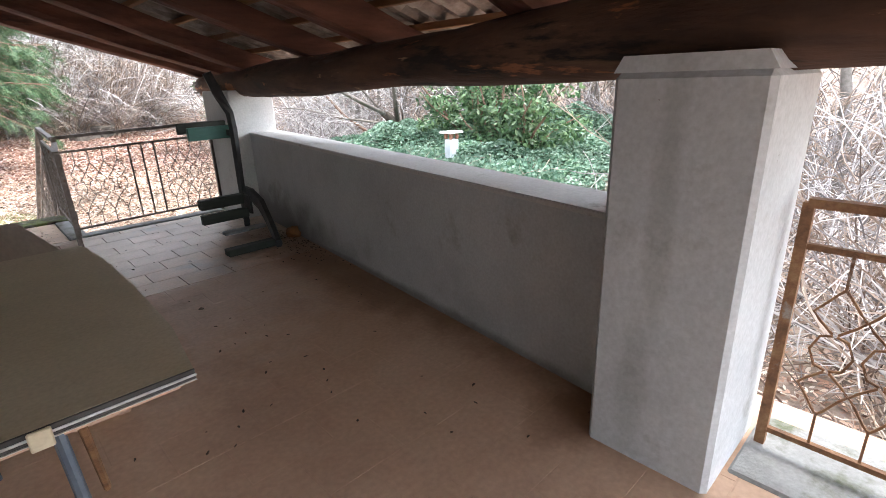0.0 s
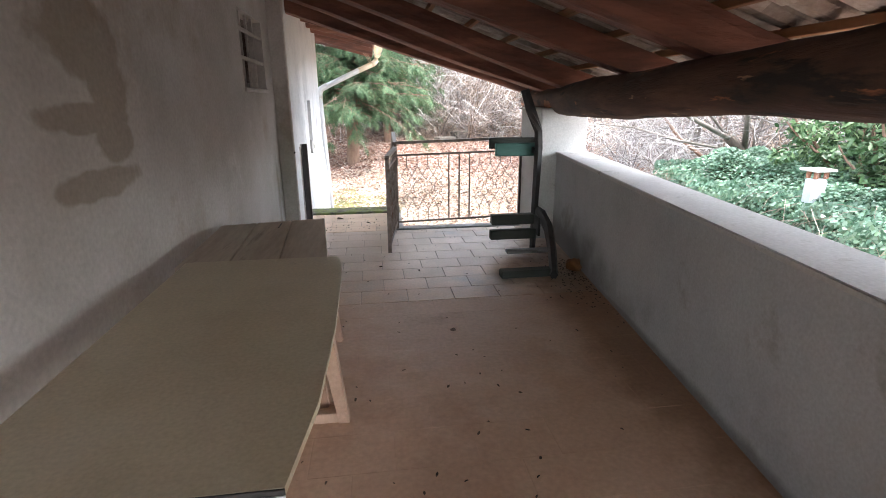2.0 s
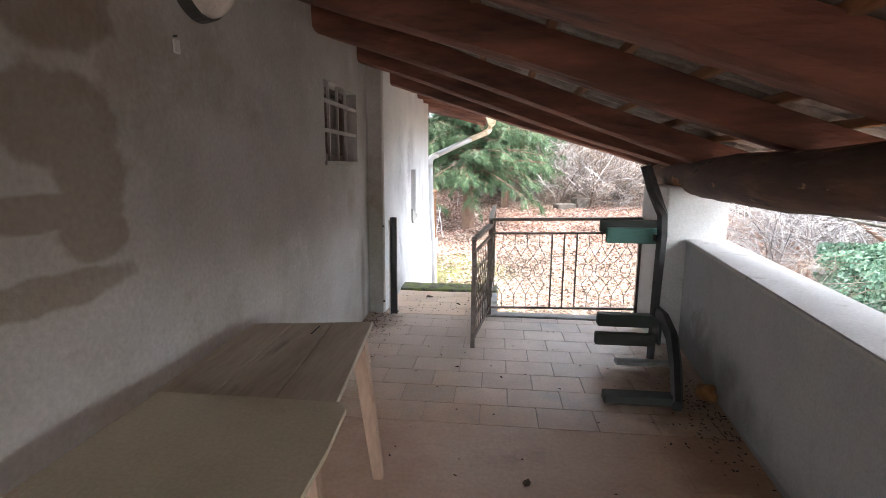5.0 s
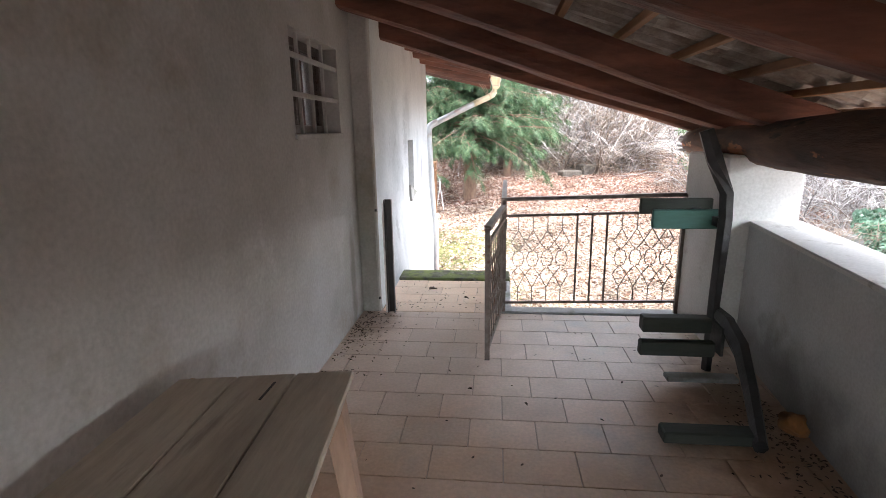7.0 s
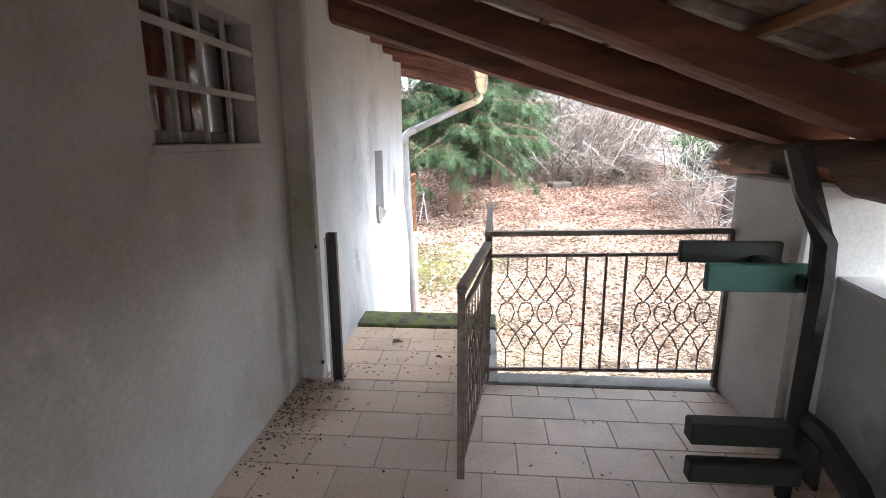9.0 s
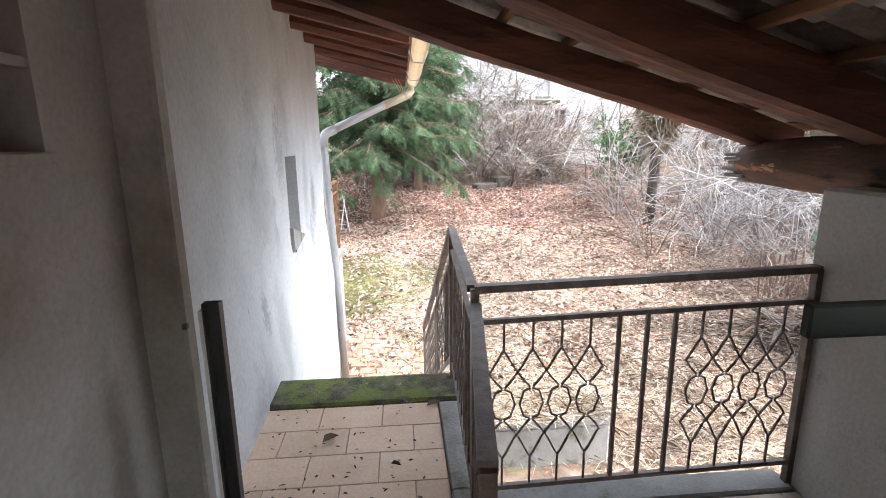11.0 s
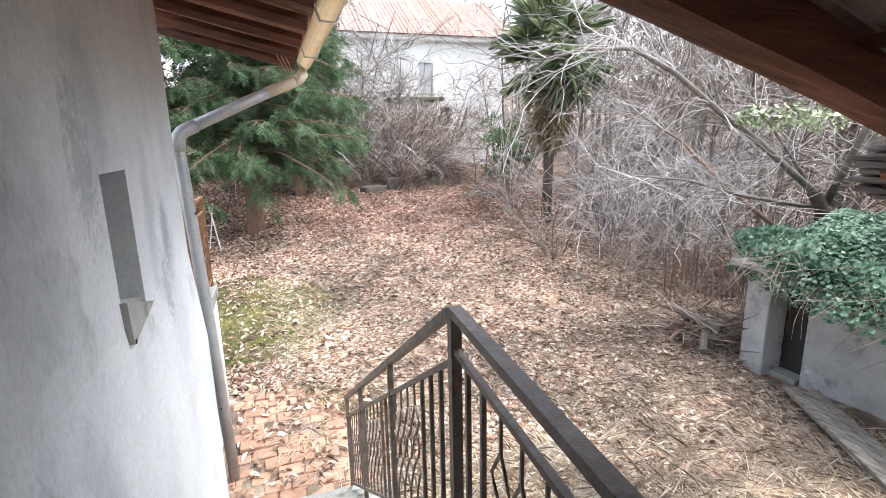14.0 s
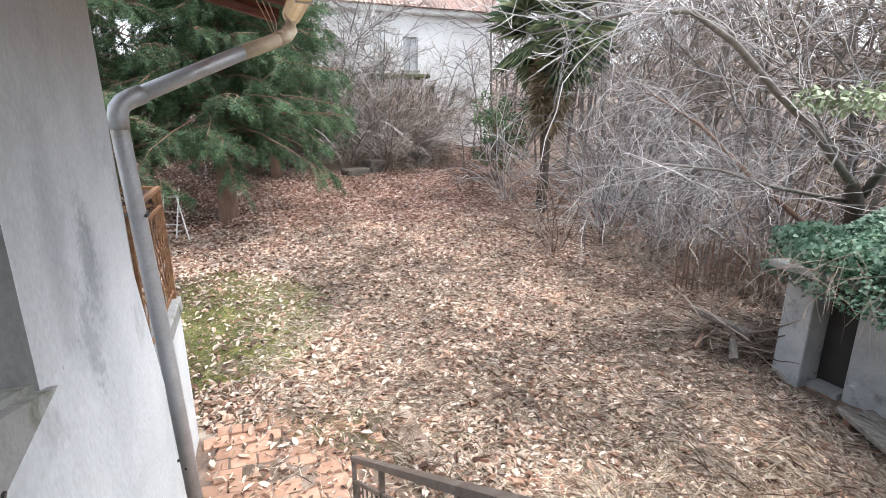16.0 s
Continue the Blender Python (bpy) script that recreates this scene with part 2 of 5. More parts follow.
RAFTER = surf("stained_rafter", [(0.065, 0.028, 0.019), (0.15, 0.06, 0.039), (0.25, 0.105, 0.066)], 7, 0.8, bump=0.9, fine=30, grain=(0.15, 1, 1),
              stains=[((0.035, 0.02, 0.015), 3.5, 0.58, 0.7)])
BATTEN = surf("roof_batten", [(0.24, 0.12, 0.06), (0.36, 0.19, 0.10)], 9, 0.8, bump=0.4, grain=(1, 0.2, 1), island=0.25)
COPPO = surf("clay_roof_tile", [(0.17, 0.125, 0.10), (0.30, 0.25, 0.215), (0.44, 0.40, 0.36)], 6, 0.9, bump=0.5, island=0.28)
PALE_COPPO = surf("sunbleached_roof_tile", [(0.36, 0.24, 0.20), (0.50, 0.36, 0.31), (0.58, 0.46, 0.42)], 5, 0.9, bump=0.4, island=0.3)
RED_COPPO = surf("eave_terracotta", [(0.20, 0.085, 0.055), (0.31, 0.15, 0.10), (0.36, 0.22, 0.17)], 5, 0.85, bump=0.4, island=0.25)
IRON = surf("brown_painted_iron", [(0.105, 0.083, 0.071), (0.16, 0.13, 0.112), (0.25, 0.22, 0.20)], 12, 0.5, metal=0.25, bump=0.25, fine=120,
            stains=[((0.13, 0.06, 0.03), 9, 0.6, 0.7)])
RUST = surf("rusty_iron", [(0.12, 0.06, 0.03), (0.24, 0.12, 0.06), (0.34, 0.20, 0.10)], 14, 0.8, metal=0.2, bump=0.5, fine=120,
            stains=[((0.35, 0.34, 0.32), 7, 0.62, 0.72)])
STEEL = surf("dark_steel", [(0.045, 0.045, 0.047), (0.075, 0.073, 0.07)], 10, 0.45, metal=0.5, bump=0.15)
GREEN = surf("green_painted_wood", [(0.035, 0.115, 0.095), (0.055, 0.16, 0.135)], 10, 0.6, bump=0.25, grain=(0.2, 1, 1),
             stains=[((0.05, 0.05, 0.04), 6, 0.6, 0.72)])
DARK_GREEN = surf("dirty_dark_green_wood", [(0.025, 0.035, 0.028), (0.05, 0.055, 0.045)], 10, 0.7, bump=0.3, grain=(0.2, 1, 1))
ZINC = surf("dull_zinc", [(0.42, 0.43, 0.44), (0.55, 0.56, 0.57)], 7, 0.45, metal=0.5, bump=0.1, stains=[((0.36, 0.30, 0.22), 3, 0.62, 0.74)])
OLD_GUTTER = surf("yellowed_gutter", [(0.50, 0.40, 0.27), (0.62, 0.54, 0.42)], 6, 0.55, metal=0.1, bump=0.15)
HARDBOARD = surf("tan_hardboard", [(0.46, 0.39, 0.27), (0.55, 0.475, 0.345), (0.59, 0.52, 0.40)], 1.7, 0.5, bump=0.06, fine=90,
                 stains=[((0.15, 0.12, 0.09), 2.3, 0.64, 0.74), ((0.55, 0.52, 0.48), 16, 0.755, 0.775)])
ALU = surf("aluminium_edge", [(0.55, 0.55, 0.54), (0.68, 0.68, 0.66)], 20, 0.35, metal=0.9, bump=0.05)
BROWN_WOOD = surf("worn_brown_board", [(0.36, 0.29, 0.225), (0.48, 0.40, 0.32), (0.55, 0.47, 0.38)], 6, 0.7, bump=0.3, grain=(1, 0.15, 1),
                  stains=[((0.20, 0.15, 0.12), 5, 0.62, 0.74)])
PALE_WOOD = surf("pale_pine", [(0.42, 0.27, 0.19), (0.55, 0.38, 0.28)], 9, 0.7, bump=0.25, grain=(1, 1, 0.2))
BLUE_TUBE = surf("blue_grey_tube", [(0.10, 0.13, 0.17), (0.16, 0.19, 0.23)], 12, 0.4, metal=0.4, bump=0.1)
OPAL = surf("opal_glass", [(0.50, 0.47, 0.43), (0.62, 0.59, 0.55)], 5, 0.25, bump=0.02)
WHITE = surf("white_paint", [(0.66, 0.65, 0.63), (0.78, 0.77, 0.75)], 9, 0.6, bump=0.1)
CURTAIN = surf("rust_red_cloth", [(0.14, 0.045, 0.03), (0.22, 0.075, 0.05)], 9, 0.95, bump=0.3)
# near-black colour that stands in for the shade of unlit interiors
DARK = surf("interior_shade", [(0.03, 0.028, 0.026), (0.05, 0.046, 0.042)], 3, 0.95)
BRICK = surf("old_brick", [(0.24, 0.10, 0.065), (0.36, 0.18, 0.12)], 10, 0.92, bump=0.6, per_object=0.22, stains=[((0.5, 0.48, 0.45), 7, 0.6, 0.7)])
PAVER = surf("terracotta_paver", [(0.34, 0.19, 0.125), (0.46, 0.29, 0.21)], 8, 0.9, bump=0.5, per_object=0.22, stains=[((0.20, 0.16, 0.13), 5, 0.58, 0.7)])
OLD_PLANK = surf("grey_weathered_plank", [(0.10, 0.085, 0.07), (0.24, 0.215, 0.185), (0.36, 0.335, 0.30)], 26, 0.9, bump=0.9, grain=(1, 0.12, 1), stains=[((0.05, 0.04, 0.032), 9, 0.6, 0.66)])
SHED_RENDER = surf("damp_grey_render", [(0.30, 0.31, 0.315), (0.42, 0.43, 0.435), (0.50, 0.51, 0.51)], 2.2, 0.92, bump=0.4, stains=[((0.17, 0.17, 0.16), 2.5, 0.56, 0.70), ((0.60, 0.60, 0.59), 4.0, 0.64, 0.70)])
BENCH_STEEL = surf("blackened_bench_steel", [(0.018, 0.018, 0.018), (0.05, 0.05, 0.052)], 9, 0.5, metal=0.2, bump=0.3)
BARK = surf("grey_bark", [(0.13, 0.115, 0.10), (0.24, 0.215, 0.19)], 12, 0.95, bump=0.9, fine=60)
DARK_BARK = surf("shaggy_dark_trunk", [(0.05, 0.04, 0.032), (0.12, 0.095, 0.075)], 16, 0.95, bump=1.0, fine=50, grain=(1, 1, 0.3))
RED_BARK = surf("reddish_bark", [(0.14, 0.085, 0.06), (0.26, 0.165, 0.12)], 12, 0.95, bump=0.9, fine=60, grain=(1, 1, 0.3))
TWIG = litter("pale_twigs", [(0.12, 0.105, 0.10), (0.30, 0.275, 0.27), (0.50, 0.475, 0.465), (0.70, 0.68, 0.66)])
TWIG_BROWN = litter("brown_twigs", [(0.10, 0.07, 0.055), (0.28, 0.21, 0.165), (0.50, 0.42, 0.355)])
RED_LEAF = litter("russet_leaves", [(0.09, 0.045, 0.035), (0.26, 0.13, 0.095), (0.41, 0.25, 0.19), (0.58, 0.42, 0.345), (0.77, 0.66, 0.595), (0.14, 0.075, 0.06)], thin=0.2)
DRY_LEAF = litter("dry_leaves", [(0.06, 0.034, 0.026), (0.32, 0.19, 0.135), (0.54, 0.365, 0.275), (0.71, 0.56, 0.45), (0.84, 0.745, 0.645), (0.12, 0.07, 0.05)], thin=0.2)
STRAW = litter("dry_straw", [(0.09, 0.06, 0.045), (0.40, 0.31, 0.225), (0.68, 0.58, 0.46), (0.88, 0.81, 0.70), (0.26, 0.21, 0.17)], thin=0.2)
GRASS = litter("thin_grass", [(0.14, 0.165, 0.07), (0.24, 0.25, 0.125), (0.42, 0.385, 0.25)], thin=0.25)
NEEDLE = litter("conifer_needles", [(0.022, 0.058, 0.03), (0.045, 0.10, 0.05), (0.08, 0.15, 0.068), (0.16, 0.235, 0.11)], rough=0.65, thin=0.3)
IVY_LEAF = litter("ivy_leaves", [(0.035, 0.09, 0.05), (0.065, 0.145, 0.085), (0.12, 0.22, 0.145), (0.22, 0.32, 0.235), (0.10, 0.18, 0.09)], rough=0.45, thin=0.2)
LAUREL_LEAF = litter("laurel_leaves", [(0.03, 0.07, 0.03), (0.06, 0.125, 0.05), (0.11, 0.20, 0.085), (0.20, 0.28, 0.14)], rough=0.4, thin=0.3)
PALE_LEAF = litter("pale_green_leaves", [(0.20, 0.255, 0.13), (0.36, 0.40, 0.26)], rough=0.5)
PALM_LEAF = litter("palm_fans", [(0.04, 0.07, 0.04), (0.11, 0.16, 0.085), (0.25, 0.30, 0.16), (0.42, 0.45, 0.28)], rough=0.5, thin=0.3)
DEAD_FAN = litter("dead_palm_fans", [(0.24, 0.18, 0.11), (0.36, 0.28, 0.18)])
GROUND = surf("leafy_soil", [(0.08, 0.058, 0.046), (0.18, 0.13, 0.10), (0.31, 0.24, 0.195)], 2.6, 0.95, bump=1.0, fine=38,
              stains=[((0.44, 0.38, 0.31), 1.1, 0.54, 0.68), ((0.22, 0.23, 0.10), 0.8, 0.62, 0.74), ((0.30, 0.165, 0.11), 9.0, 0.56, 0.62)])
add_patches(GROUND, (0.75, 1.05, 0.35), [((0.1, 15.6, 0), (1.7, 2.6, 99)), ((3.6, 12.4, 0), (0.5, 0.4, 99)), ((4.4, 15.0, 0), (0.9, 0.5, 99)), ((5.0, 17.5, 0), (0.8, 0.5, 99))], 0.8, 2.0)
add_patches(GROUND, (0.85, 0.66, 0.58), [((3.0, 24.0, 0), (9, 5.5, 99)), ((8.5, 17.5, 0), (3.0, 3.0, 99))], 0.5, 1.0)
GLASS = bpy.data.materials.new("window_glass")
GLASS.use_nodes = True
GLASS.node_tree.nodes["Principled BSDF"].inputs["Transmission Weight"].default_value = 1.0
GLASS.node_tree.nodes["Principled BSDF"].inputs["Roughness"].default_value = 0.02


# ---- building helpers ----
def thing(name, base, label, category, group="", kind=""):
    ob = new(name)
    ob.empty_display_size = 0.1
    ob.location = base
    return tagged(ob, label, category, group, kind)


def world_of(ob):
    return Vector(ob.location) + (world_of(ob.parent) if ob.parent else Vector((0, 0, 0)))


def part(name, bm, material, parent=None, label="", smooth=False):
    """Links a bmesh in world coordinates as one mesh object, under a thing or a part."""
    mesh = bpy.data.meshes.new(name)
    if parent is not None:
        bmesh.ops.translate(bm, vec=-world_of(parent), verts=bm.verts)
    bmesh.ops.recalc_face_normals(bm, faces=bm.faces)
    if smooth:
        for f in bm.faces:
            f.smooth = True
    bm.to_mesh(mesh)
    bm.free()
    mesh.materials.append(material)
    ob = new(name, mesh)
    ob.parent = parent
    return tagged(ob, label)


def raw(name, verts, faces, material, parent=None, label="", smooth=False):
    """The same from lists of points and faces, for meshes of many small pieces."""
    mesh = bpy.data.meshes.new(name)
    v = np.asarray(verts, dtype=float).reshape(-1, 3)
    if parent is not None:
        v = v - np.array(world_of(parent))
    mesh.from_pydata(v.tolist(), [], faces)
    if smooth:
        mesh.polygons.foreach_set("use_smooth", [True] * len(mesh.polygons))
    mesh.materials.append(material)
    ob = new(name, mesh)
    ob.parent = parent
    return tagged(ob, label)


def box(bm, lo, hi, bevel=0.004, m=None):
    """A bevelled box between two corners; m turns or moves it."""
    g = bmesh.ops.create_cube(bm, size=1.0)
    vs = g["verts"]
    lo, hi = Vector(lo), Vector(hi)
    for v in vs:
        v.co = Vector(tuple((lo[i] + hi[i]) / 2 + v.co[i] * (hi[i] - lo[i]) for i in range(3)))
    if bevel:
        es = list({e for v in vs for e in v.link_edges})
        r = bmesh.ops.bevel(bm, geom=es, offset=bevel, segments=1, affect="EDGES", profile=0.5)
        vs = list({v for f in r["faces"] for v in f.verts} | {v for v in vs if v.is_valid})
    if m is not None:
        bmesh.ops.transform(bm, matrix=m, verts=vs)
    return vs


def boxed(*args, **kw):
    bm = bmesh.new()
    box(bm, *args, **kw)
    return bm


def sweep(bm, pts, radii, sides=8, squash=1.0, wobble=0.0, flat=False, square=False, side=None):
    """A tube along points; squash flattens it upright; wobble makes it uneven; flat gives a square bar."""
    pts = [Vector(p) for p in pts]
    rings = []
    for i, p in enumerate(pts):
        d = (pts[min(i + 1, len(pts) - 1)] - pts[max(i - 1, 0)]).normalized()
        up = Vector(side) if side else Vector((0, 0, 1)) if abs(d.z) < 0.95 else Vector((0, 1, 0))
        a = d.cross(up).normalized()
        b = a.cross(d).normalized()
        r = radii[i] if hasattr(radii, "__len__") else radii
        ring = []
        for k in range(sides):
            w = 2 * math.pi * (k + (0.5 if flat else 0)) / sides
            q = 1 + wobble * noise.noise(p * 3.3 + Vector((math.cos(w), math.sin(w), k * 0.1)) * 1.7)
            if square:
                q *= min(1.26, 1 / max(abs(math.cos(w)), abs(math.sin(w))))
            ring.append(bm.verts.new(p + (a * math.cos(w) + b * math.sin(w) * squash) * r * q))
        rings.append(ring)
    for r0, r1 in zip(rings, rings[1:]):
        for k in range(sides):
            bm.faces.new((r0[k], r0[(k + 1) % sides], r1[(k + 1) % sides], r1[k]))
    bm.faces.new(rings[0])
    bm.faces.new(list(reversed(rings[-1])))
    return bm


def swept(*args, **kw):
    return sweep(bmesh.new(), *args, **kw)


def prism(bm, outline, lo, hi, axis="z"):
    """A flat outline (pairs) pushed from lo to hi along an axis."""
    def at(p, h):
        return {"z": (p[0], p[1], h), "x": (h, p[0], p[1]), "y": (p[0], h, p[1])}[axis]
    a = [bm.verts.new(at(p, lo)) for p in outline]
    b = [bm.verts.new(at(p, hi)) for p in outline]
    n = len(outline)
    bm.faces.new(a)
    bm.faces.new(list(reversed(b)))
    for i in range(n):
        bm.faces.new((a[i], a[(i + 1) % n], b[(i + 1) % n], b[i]))
    return bm


def pierced(lo, hi, holes, axis="x"):
    """A wall between two corners, thick along axis, with openings (u0, w0, u1, w1) cut through."""
    ax = 0 if axis == "x" else 1
    ua = 1 - ax
    us = sorted({lo[ua], hi[ua], *(h[0] for h in holes), *(h[2] for h in holes)})
    ws = sorted({lo[2], hi[2], *(h[1] for h in holes), *(h[3] for h in holes)})
    bm, seen = bmesh.new(), {}

    def vert(s, u, w):
        key = (s, u, w)
        if key not in seen:
            c = [0, 0, w]
            c[ax], c[ua] = (lo[ax], hi[ax])[s], u
            seen[key] = bm.verts.new(c)
        return seen[key]

    def solid(i, j):
        if not (0 <= i < len(us) - 1 and 0 <= j < len(ws) - 1):
            return False
        u, w = (us[i] + us[i + 1]) / 2, (ws[j] + ws[j + 1]) / 2
        return not any(h[0] < u < h[2] and h[1] < w < h[3] for h in holes)

    for i in range(len(us) - 1):
        for j in range(len(ws) - 1):
            if not solid(i, j):
                continue
            u0, u1, w0, w1 = us[i], us[i + 1], ws[j], ws[j + 1]
            for s in (0, 1):
                bm.faces.new([vert(s, u0, w0), vert(s, u1, w0), vert(s, u1, w1), vert(s, u0, w1)])
            for di, dj, (a, b) in ((-1, 0, ((u0, w0), (u0, w1))), (1, 0, ((u1, w0), (u1, w1))), (0, -1, ((u0, w0), (u1, w0))), (0, 1, ((u0, w1), (u1, w1)))):
                if not solid(i + di, j + dj):
                    bm.faces.new([vert(0, *a), vert(1, *a), vert(1, *b), vert(0, *b)])
    return bm


rng = np.random.default_rng(7)


def tubes(paths, sides=3):
    """Many thin tubes as one list of points and faces; paths are (points, radii)."""
    V, F, n = [], [], 0
    ang = np.arange(sides) * 2 * np.pi / sides
    ca, sa = np.cos(ang), np.sin(ang)
    for pts, rad in paths:
        p = np.asarray(pts, float)
        d = np.gradient(p, axis=0)
        d /= np.linalg.norm(d, axis=1)[:, None] + 1e-9
        ref = np.where(np.abs(d[:, 2:3]) < 0.9, [[0.0, 0, 1]], [[1.0, 0, 0]])
        a = np.cross(d, ref)
        a /= np.linalg.norm(a, axis=1)[:, None] + 1e-9
        b = np.cross(a, d)
        r = np.broadcast_to(np.asarray(rad, float), (len(p),))
        ring = p[:, None] + r[:, None, None] * (a[:, None] * ca[None, :, None] + b[:, None] * sa[None, :, None])
        V.append(ring.reshape(-1, 3))
        for i in range(len(p) - 1):
            o = n + i * sides
            for k in range(sides):
                F.append((o + k, o + (k + 1) % sides, o + sides + (k + 1) % sides, o + sides + k))
        n += len(p) * sides
    return np.concatenate(V), F


def bent(start, way, length, n=6, droop=0.0, jitter=0.12):
    """A wandering twig from start along way."""
    p, d, out = np.array(start, float), np.array(way, float), []
    d = d / np.linalg.norm(d)
    for i in range(n):
        out.append(p.copy())
        d = d + rng.normal(0, jitter, 3) + np.array((0, 0, -droop / n))
        d /= np.linalg.norm(d)
        p = p + d * length / (n - 1)
    return np.array(out)


def leaves(points, normals, size, shape="oval", curl=0.25):
    """Small folded leaves at points, facing normals, turned by chance."""
    points, normals = np.asarray(points), np.asarray(normals)
    k = len(points)
    t = rng.normal(size=(k, 3))
    t -= normals * (t * normals).sum(1)[:, None]
    t /= np.linalg.norm(t, axis=1)[:, None] + 1e-9
    s = np.cross(normals, t)
    sz = (np.broadcast_to(size, (k,)) * rng.uniform(0.65, 1.35, k))[:, None]
    if shape == "oval":
        L = [(-1.0, 0, 0), (-0.35, 0.40, 0.8), (0.45, 0.38, 1), (1.0, 0, 0.2), (0.45, -0.38, 1), (-0.35, -0.40, 0.8)]
        faces = [(0, 1, 2, 3), (0, 3, 4, 5)]
    else:
        L = [(-0.7, 0, 0), (-0.35, 0.75, 1), (0.35, 0.5, 0.4), (1.0, 0, 0), (0.35, -0.5, 0.4), (-0.35, -0.75, 1)]
        faces = [(0, 1, 2, 3), (0, 3, 4, 5)]
    m = len(L)
    V = np.empty((k, m, 3))
    up = rng.uniform(-0.3, 1.0, (k, 1)) * curl
    for i, (u, v, w) in enumerate(L):
        V[:, i] = points + sz * (t * u + s * v + normals * w * up)
    F = [tuple(i * m + a for a in f) for i in range(k) for f in faces]
    return V.reshape(-1, 3), F


# ---- ground ----
GX = [-60, -30, -4, 0.5, 4, 8, 13, 20, 40, 90]
GY = [-60, 5, 11, 14, 18, 21, 27, 33, 45, 120]
GZ = [[-1.6, -1.6, -1.6, -1.6, -1.6, -1.8, -1.5, 0.0, 4, 9], [-1.6, -1.6, -1.6, -1.65, -1.75, -2.1, -2.0, -0.6, 4, 9],
      [-1.6, -1.6, -1.62, -1.65, -1.85, -2.2, -2.2, -1.0, 4, 9], [-1.5, -1.5, -1.6, -1.65, -1.8, -2.1, -2.2, -1.2, 4, 9],
      [-1.2, -1.2, -1.3, -1.5, -1.6, -1.8, -2.0, -1.0, 4, 9], [-0.6, -0.6, -0.9, -1.05, -1.15, -1.3, -1.5, -0.6, 4, 9],
      [0.3, 0.3, 0.0, -0.3, -0.5, -0.6, -0.7, 0.2, 4, 9], [2, 2, 1.6, 1.2, 0.9, 0.5, 0.3, 1.2, 5, 9],
      [5, 5, 4, 3.5, 3, 2.5, 2, 3, 6, 10], [12, 12, 12, 11, 10, 10, 10, 11, 12, 14]]
GXa, GYa, GZa = np.array(GX, float), np.array(GY, float), np.array(GZ, float)


def ground_z(x, y, rough=1.0):
    x, y = np.asarray(x, float), np.asarray(y, float)
    i = np.clip(np.searchsorted(GXa, x) - 1, 0, len(GX) - 2)
    j = np.clip(np.searchsorted(GYa, y) - 1, 0, len(GY) - 2)
    u = np.clip((x - GXa[i]) / (GXa[i + 1] - GXa[i]), 0, 1)
    v = np.clip((y - GYa[j]) / (GYa[j + 1] - GYa[j]), 0, 1)
    u, v = u * u * (3 - 2 * u) * 0.5 + u * 0.5, v * v * (3 - 2 * v) * 0.5 + v * 0.5
    z = (GZa[j, i] * (1 - u) + GZa[j, i + 1] * u) * (1 - v) + (GZa[j + 1, i] * (1 - u) + GZa[j + 1, i + 1] * u) * v
    return z + rough * 0.05 * (np.sin(x * 1.7 + y * 0.6) * np.sin(y * 1.3 - x * 0.4) + 0.5 * np.sin(x * 4.1 + 2 * np.sin(y * 2.9)))


def build_ground():
    xs = np.concatenate([np.linspace(-300, -12, 14)[:-1], np.arange(-12, 22, 0.4), np.linspace(22, 300, 16)])
    ys = np.concatenate([np.linspace(-300, -6, 10)[:-1], np.arange(-6, 36, 0.4), np.linspace(36, 300, 16)])
    X, Y = np.meshgrid(xs, ys)
    Z = ground_z(X, Y)
    V = np.stack([X, Y, Z], -1).reshape(-1, 3)
    w = len(xs)
    F = [(j * w + i, j * w + i + 1, (j + 1) * w + i + 1, (j + 1) * w + i) for j in range(len(ys) - 1) for i in range(w - 1)]
    return tagged(raw("ground", V, F, GROUND, smooth=True), "leaf-strewn winter garden ground with dry straw and thin grass", "ground", kind="structure")


ground = build_ground()

# ---- porch shell ----
SKEW = 0.1114                                   # the parapet runs off from the house wall


def par_x(y):
    return 2.39 + SKEW * (y - 0.92)


def structure(ob, label, category):
    return tagged(ob, label, category, kind="structure")


wall_porch = structure(part("wall_porch", pierced((-0.35, -2.6, -1.9), (0.0, 5.95, 2.72), [(4.73, 1.55, 5.60, 2.145)]), PLASTER),
                       "grey aged plaster house wall with damp patches", "wall")
bm = pierced((-0.30, 6.042, -2.0), (0.055, 10.02, 2.62), [(8.19, 0.75, 8.60, 1.45)])
bmesh.ops.bisect_plane(bm, geom=list(bm.verts) + list(bm.edges) + list(bm.faces), plane_co=(0, 0, 0), plane_no=(0, 0, 1))
for v in bm.verts:                              # the wall is thicker towards its foot
    if v.co.x > 0 and v.co.z < 0.01:
        v.co.x += 0.10 if v.co.y < 8 else 0.065
wall_house = structure(part("wall_house", bm, WHITE_PLASTER),
                       "weathered white plaster outer wall with grey stains", "wall")
structure(part("wall_house_return", boxed((-6.0, 9.72, -2.0), (-0.302, 10.01, 2.62), 0.01), WHITE_PLASTER), "white plaster wall round the house corner", "wall")
structure(part("pilaster", boxed((-0.34, 5.952, -0.2), (0.15, 6.04, 2.62), 0.012), PLASTER), "grey plaster pilaster at the porch end", "pilaster")
structure(part("slit_back", boxed((-0.28, 8.15, 0.8), (-0.2, 8.68, 1.5), 0), GREY), "grey plastered back of a narrow window recess", "window recess")
bm = bmesh.new()
prism(bm, [(8.192, 0.752), (8.598, 0.752), (8.598, 0.79), (8.192, 0.90)], -0.19, 0.04, "x")
